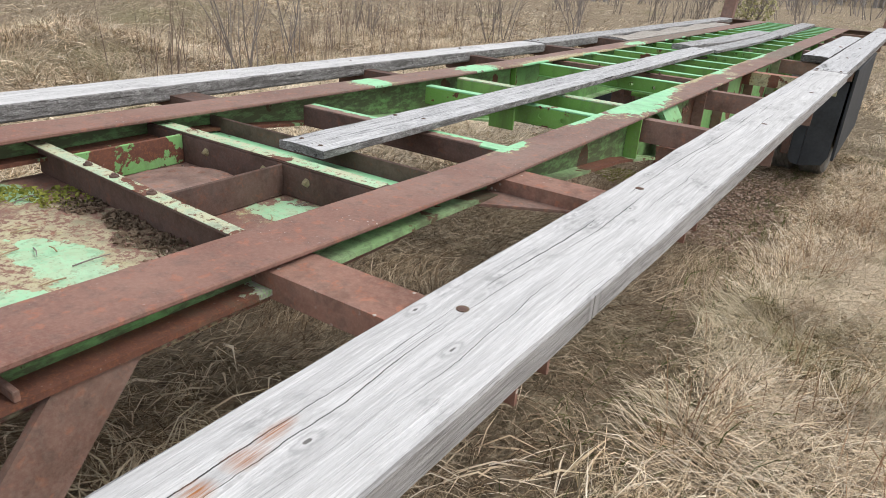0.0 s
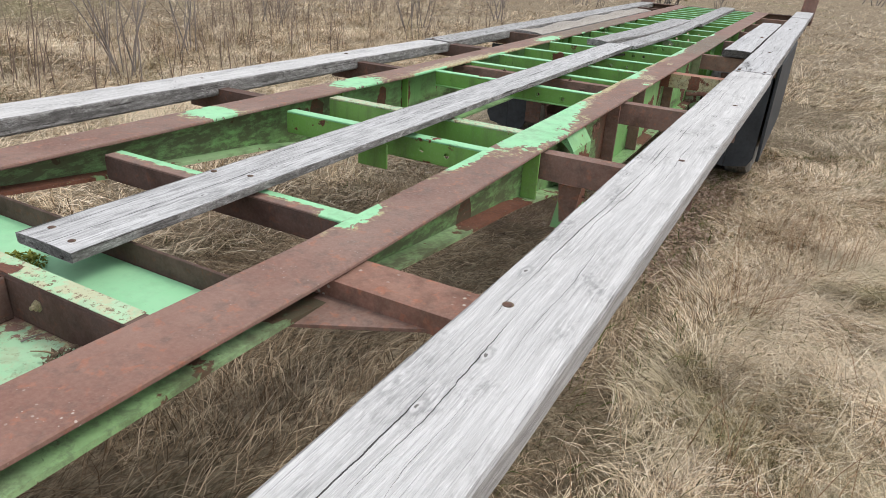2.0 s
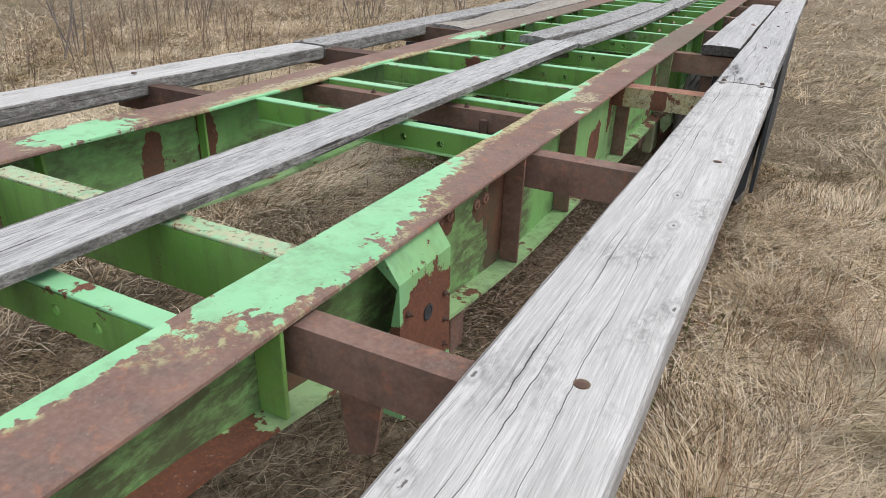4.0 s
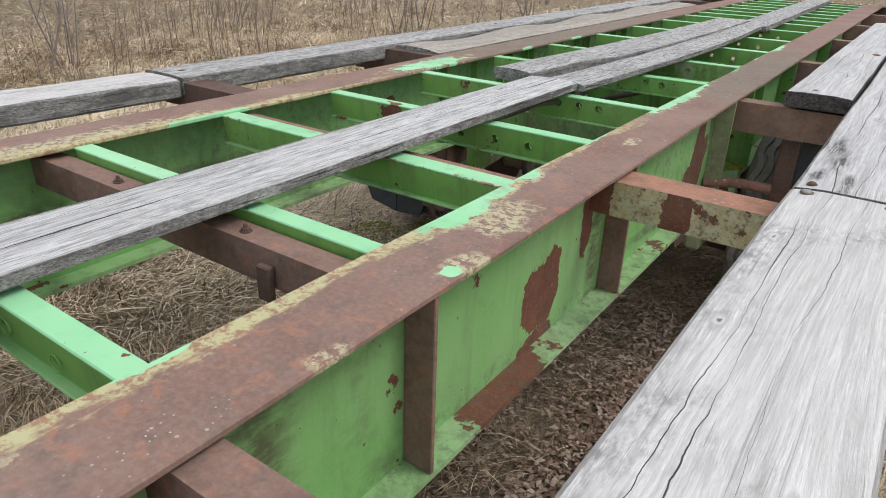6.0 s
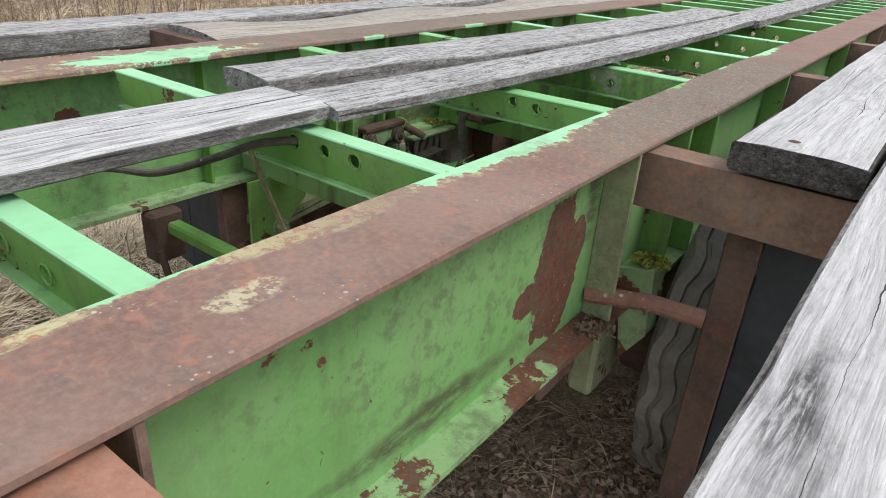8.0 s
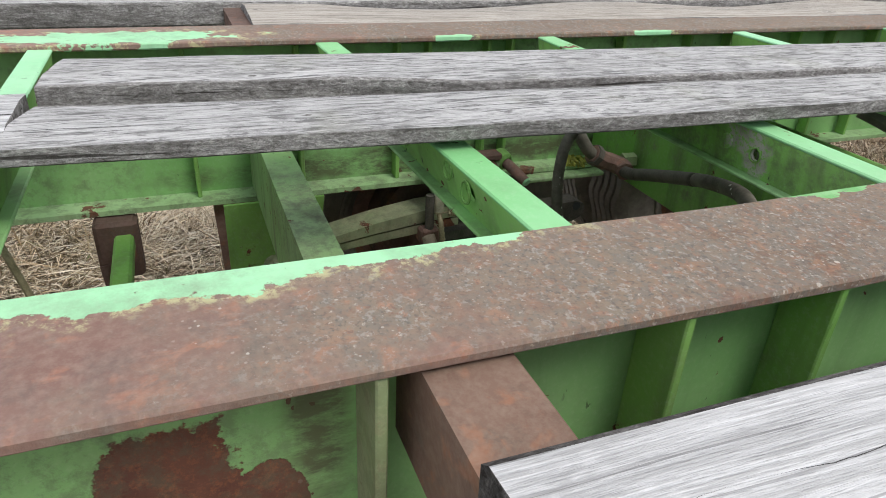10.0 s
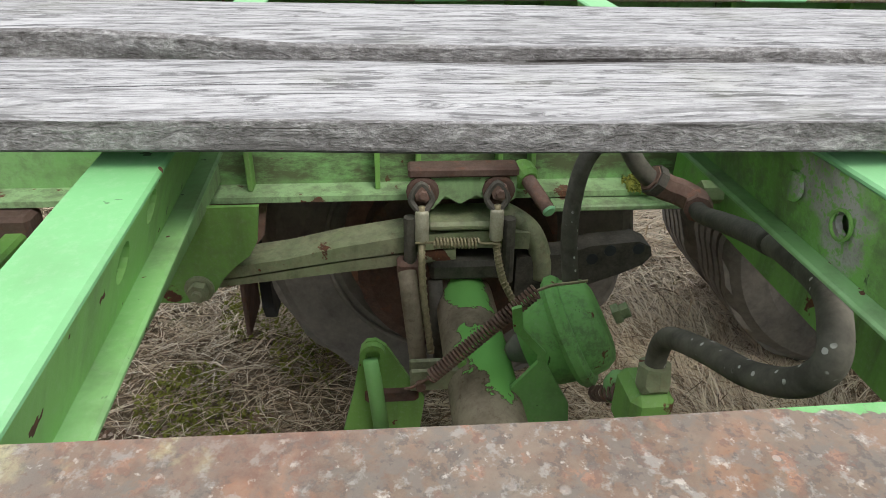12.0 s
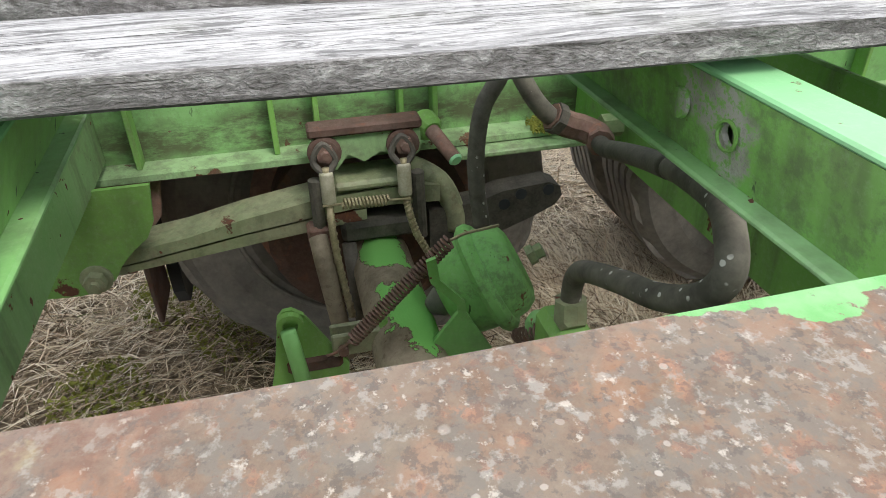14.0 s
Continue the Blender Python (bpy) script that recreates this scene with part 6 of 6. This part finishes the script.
for i, (x, y, z, r, n, m, l) in enumerate([
        (-0.2, 0.93, 1.022, 0.07, 260, m_dirt, "dark dirt and moss gathered in a corner of the pan"), (0.10, 0.90, 1.022, 0.07, 200, m_dirt, "crumbled leaves and dirt in the pan"),
        (-0.42, 0.85, 1.022, 0.08, 180, m_moss, "yellow-green moss on the rusty pan"), (0.2, 0.35, 1.022, 0.16, 300, m_dirt, "dead leaves and twigs in the pan"),
        (-0.05, 1.49, 1.058, 0.06, 200, m_moss, "moss tuft on the mint plate"), (0.03, 1.33, 1.022, 0.08, 180, m_dirt, "dirt in a corner of the pan"),
        (-0.45, 1.30, 1.022, 0.09, 200, m_dirt, "straw and dirt in a corner of the pan"), (-0.53, 7.25, 0.752, 0.045, 220, m_moss, "moss tuft on the rail's lower flange"),
        (0.635, 6.54, 0.815, 0.04, 350, m_moss, "green moss on the ledge by the wheel"), (0.62, 6.30, 0.752, 0.05, 120, m_dirt, "dirt on the lower flange"),
        (0.22, 0.95, 1.022, 0.10, 380, m_dirt, "dark crumbled dirt under the rusty channel"), (-0.02, 0.955, 1.022, 0.08, 380, m_dirt, "black soil and moss in the pan"), (-0.3, 0.93, 1.022, 0.10, 260, m_moss, "moss along the rusty channel"),
        (0.30, 0.86, 1.022, 0.07, 240, m_litter, "pale peeled flakes on the pan"), (0.16, 1.05, 1.022, 0.05, 160, m_dirt, "dirt in a corner of the bay"), (0.35, 1.34, 1.022, 0.06, 220, m_dirt, "dark moss in a corner of the bay"),
        (-0.45, 6.35, 0.27, 0.20, 900, m_moss, "moss in the dead grass"), (-0.85, 6.55, 0.27, 0.16, 700, m_moss, "moss in the dead grass"), (-0.35, 6.75, 0.27, 0.12, 500, m_moss, "moss in the dead grass"), (-1.03, 6.37, 0.27, 0.15, 700, m_moss, "yellow-green moss in pale straw"), (-0.67, 6.23, 0.27, 0.14, 700, m_moss, "yellow-green moss in pale straw"), (-0.1, 5.3, 0.27, 0.3, 900, m_moss, "dull moss on the bank under the frame")]):
    if z < 0.5:
        z = ground_z(x, y) + 0.02
    clump("moss" if m is m_moss else "debris", x, y, z, r, n, m, l, 40 + i, 0.05 if z < 0.5 else 0.013)

for i in range(16):
    rt = random.Random(500 + i)
    x, y, a, ln = rt.uniform(-0.5, 0.5), rt.uniform(0.4, 0.9) if i % 3 else rt.uniform(1.02, 1.35), rt.uniform(0, 6.28), rt.uniform(0.03, 0.10)
    q = (x + ln * math.cos(a), min(y + ln * math.sin(a), 0.97 if i % 3 else 1.36), 1.029)
    tw = part("twig", tube([(x, y, 1.026), ((x + q[0]) / 2 + 0.006, (y + q[1]) / 2, 1.032), q], [0.002, 0.0018, 0.001], 4), m_twig if i % 2 else m_straw)
    tagged(tw, "thin dry twig lying on the rusty pan", "twig", "twigs in the pan")

# ---- shrubs, trees and woods ----


def grow(bm, p, d, length, radius, depth, rng, spread, sides=4, bend=0.18):
    """A branch that tapers, bends and forks."""
    pts, rad = [Vector(p)], [radius]
    steps = 4
    for i in range(steps):
        d = (d + Vector((rng.uniform(-bend, bend), rng.uniform(-bend, bend), rng.uniform(-bend * 0.5, bend * 0.9)))).normalized()
        pts.append(pts[-1] + d * length / steps)
        rad.append(radius * (1 - 0.72 * (i + 1) / steps))
    tube(pts, rad, sides, bm, cap=False)
    if depth:
        for _ in range(rng.randint(2, 4) if depth > 1 else rng.randint(2, 5)):
            i = rng.randint(1, steps)
            side = Vector((rng.uniform(-1, 1), rng.uniform(-1, 1), rng.uniform(0.1, 0.9))).normalized()
            grow(bm, pts[i], (d * (1 - spread) + side * spread).normalized(), length * rng.uniform(0.4, 0.65), rad[i] * 0.65, depth - 1, rng, spread, 3, bend)


def sapling(seed):
    rng = random.Random(seed)
    ob = thing("willow_shrub", "bare brown multi-stemmed willow shrub in dead grass", "shrub", group="willow shrubs")
    for _ in range(rng.randint(5, 10)):
        bm = bmesh.new()
        a = rng.uniform(0, 6.28)
        d = Vector((math.cos(a) * 0.22, math.sin(a) * 0.22, 1)).normalized()
        grow(bm, (rng.uniform(-0.22, 0.22), rng.uniform(-0.22, 0.22), -0.05), d, rng.uniform(0.9, 2.6), rng.uniform(0.007, 0.016), 2, rng, 0.42)
        part("stem", bm, m_twig, ob)
    return ob


def whips(seed):
    """A thicket of thin upright shoots."""
    rng = random.Random(seed)
    ob = thing("willow_whips", "thicket of thin bare brown willow shoots in dead grass", "shrub", group="willow whips")
    for _ in range(rng.randint(9, 15)):
        bm = bmesh.new()
        a = rng.uniform(0, 6.28)
        d = Vector((math.cos(a) * 0.15, math.sin(a) * 0.15, 1)).normalized()
        grow(bm, (rng.gauss(0, 0.3), rng.gauss(0, 0.3), -0.05), d, rng.uniform(0.35, 1.1), rng.uniform(0.003, 0.006), 1, rng, 0.3, 4, 0.12)
        part("stem", bm, m_whip, ob)
    return ob


def bare_tree(seed, h):
    rng = random.Random(seed)
    ob = thing("bare_tree", "tall leafless grey tree at the wood's edge", "tree", group="bare trees")
    bm = bmesh.new()
    pts, rad, p = [], [], Vector((0, 0, -0.2))
    d = Vector((rng.uniform(-0.05, 0.05), rng.uniform(-0.05, 0.05), 1))
    for i in range(9):
        pts.append(p.copy())
        rad.append(0.014 * h * (1 - i / 9.3))
        d = (d + Vector((rng.uniform(-0.06, 0.06), rng.uniform(-0.06, 0.06), 0.1))).normalized()
        p = p + d * h / 8
    tube(pts, rad, 6, bm, cap=False)
    part("trunk", bm, m_bark, ob)
    bm = bmesh.new()
    for _ in range(19):
        i = rng.randint(2, 8)
        a = rng.uniform(0, 6.28)
        d = Vector((math.cos(a), math.sin(a), rng.uniform(0.4, 1.3))).normalized()
        grow(bm, pts[i], d, h * rng.uniform(0.12, 0.26) * (1.15 - i / 12), rad[i] * 0.45, 2, rng, 0.5, 3)
    part("crown", bm, m_bark, ob, "open crown of bare twigs")
    return ob


def spruce(seed, h):
    rng = random.Random(seed)
    ob = thing("spruce", "dark green spruce in the woods", "tree", group="spruces")
    part("trunk", tube([(0, 0, -0.2), (0, 0, h * 0.5), (0, 0, h)], [h * 0.013, h * 0.008, 0.01], 6), m_bark, ob)
    bm = bmesh.new()
    z = h * 0.1
    while z < h:
        reach = (h - z) * 0.21 + 0.08
        for _ in range(9):
            a = rng.uniform(0, 6.28)
            ln = reach * rng.uniform(0.6, 1.1)
            dirv = Vector((math.cos(a), math.sin(a), rng.uniform(-0.45, -0.1)))
            perp = Vector((-math.sin(a), math.cos(a), 0))
            for q in range(4):
                c = Vector((0, 0, z)) + dirv * ln * (0.25 + 0.25 * q)
                w = ln * 0.16 * (1.2 - 0.22 * q)
                vs = [bm.verts.new(c - perp * w + Vector((0, 0, rng.uniform(-0.1, 0.05)))), bm.verts.new(c + dirv * ln * 0.3), bm.verts.new(c + perp * w + Vector((0, 0, rng.uniform(-0.12, 0.0)))), bm.verts.new(c - dirv * ln * 0.12 + Vector((0, 0, 0.1)))]
                bm.faces.new(vs[:3]), bm.faces.new((vs[0], vs[2], vs[3]))
        z += h * 0.028
    part("crown", bm, m_needle, ob, "drooping dark needle boughs")
    return ob


rng = random.Random(77)


def scatter(models, spots):
    used = set()
    for x, y in spots:
        src = models[rng.randrange(len(models))]
        m = pose(x, y, ground_z(x, y), 0, 0, rng.uniform(0, 360))
        if src.name in used:
            copy_thing(src, m)
        else:
            used.add(src.name)
            src.matrix_basis = m


def arc_spot(a0, a1, r0, r1):
    a, r = math.radians(rng.uniform(a0, a1)), rng.uniform(r0, r1)
    return r * math.cos(a), 6 + r * math.sin(a)


shrub_spots = [arc_spot(95, 215, 10, 28) for _ in range(30)] + [arc_spot(95, 170, 19, 34) for _ in range(24)] + [(-5.2, 5.6), (-6.3, 7.3), (-7.5, 10.5), (-6.5, 3.2), (-5.6, 12.5)]
scatter([sapling(100 + i) for i in range(7)], shrub_spots)
whip_spots = [(-6.9, 6.5), (-4.7, 5.2), (-6.0, 6.5), (-7.3, 9.2), (-5.3, 8.8), (-4.7, 6.75), (-7.7, 13.3), (-4.6, 13.2), (-5.4, 4.6), (-6.4, 8.3), (-6.7, 10.0), (-8.8, 11.0), (-8.2, 14.2), (-6.8, 14.5), (-7.5, 10.5), (-7.8, 13.9), (-9.4, 18.8), (-4.2, 10.6), (-3.6, 7.6), (-5.9, 11.9)]
whip_spots += [(rng.uniform(-16, -6), rng.uniform(5, 26)) for _ in range(8)]
scatter([whips(150 + i) for i in range(6)], whip_spots)
scatter([bare_tree(200 + i, h) for i, h in enumerate((8, 10, 12, 14, 11))], [arc_spot(60, 200, 45, 85) for _ in range(70)] + [arc_spot(105, 180, 26, 42) for _ in range(16)])
scatter([spruce(300 + i, h) for i, h in enumerate((7, 9, 11))], [arc_spot(68, 97, 60, 95) for _ in range(26)] + [arc_spot(105, 190, 70, 95) for _ in range(14)])
# the woods behind, too dense to count
bm = bmesh.new()
for q in range(1300):
    x, y = arc_spot(50, 215, 70, 120) if q % 3 else arc_spot(55, 100, 55, 90)
    z = ground_z(x, y)
    h = rng.uniform(5, 11)
    tube([(x, y, z - 0.3), (x + rng.uniform(-0.3, 0.3), y, z + h * 0.5), (x + rng.uniform(-0.6, 0.6), y, z + h)], [0.11, 0.07, 0.015], 3, bm, False)
    for _ in range(10):
        c = Vector((x, y, z + h * rng.uniform(0.1, 0.95)))
        a = rng.uniform(0, 6.28)
        tube([c, c + Vector((math.cos(a), math.sin(a), rng.uniform(0.5, 1.4))) * rng.uniform(0.6, 1.8)], [0.035, 0.008], 3, bm, False)
woods = part("far_woods", bm, m_bark)
tagged(woods, "dense grey leafless woods around the field", "woods", kind="stuff")
# undergrowth at the wood's edge
bm = bmesh.new()
for q in range(4200):
    x, y = arc_spot(50, 215, 36, 95) if q % 6 else arc_spot(108, 205, 30, 55)
    z = ground_z(x, y)
    a = rng.uniform(0, 6.28)
    d = Vector((math.cos(a) * 0.5, math.sin(a) * 0.5, 1))
    h = rng.uniform(0.5, 2.0)
    tube([(x, y, z - 0.1), Vector((x, y, z)) + d * h * 0.5, Vector((x, y, z)) + d * h + Vector((rng.uniform(-0.3, 0.3), 0, 0))], [0.032, 0.022, 0.008], 3, bm, False)
brush = part("undergrowth", bm, m_twig)
tagged(brush, "brown tangled undergrowth at the wood's edge", "brush", kind="stuff")
# pale catkin bush beyond the tail
bush = thing("catkin_bush", "pale yellow-green budding bush behind the trailer", "shrub")
bx, by = -3.6, 26.0
bush.location = (bx, by, ground_z(bx, by))
bm, bl = bmesh.new(), bmesh.new()
for _ in range(16):
    a = rng.uniform(0, 6.28)
    grow(bm, (rng.uniform(-0.3, 0.3), rng.uniform(-0.3, 0.3), 0), Vector((math.cos(a) * 0.4, math.sin(a) * 0.4, 1)).normalized(), rng.uniform(1.0, 2.2), 0.02, 2, rng, 0.5, 3)
for _ in range(1300):
    a, q = rng.uniform(0, 6.28), math.sqrt(rng.random())
    p = Vector((math.cos(a) * q * 0.9, math.sin(a) * q * 0.9, rng.uniform(0.3, 2.0)))
    vs = [bl.verts.new(p + Vector((rng.uniform(-0.08, 0.08), rng.uniform(-0.08, 0.08), rng.uniform(-0.08, 0.08)))) for _ in range(3)]
    bl.faces.new(vs)
part("stems", bm, m_twig, bush)
part("foliage", bl, m_leaf, bush)
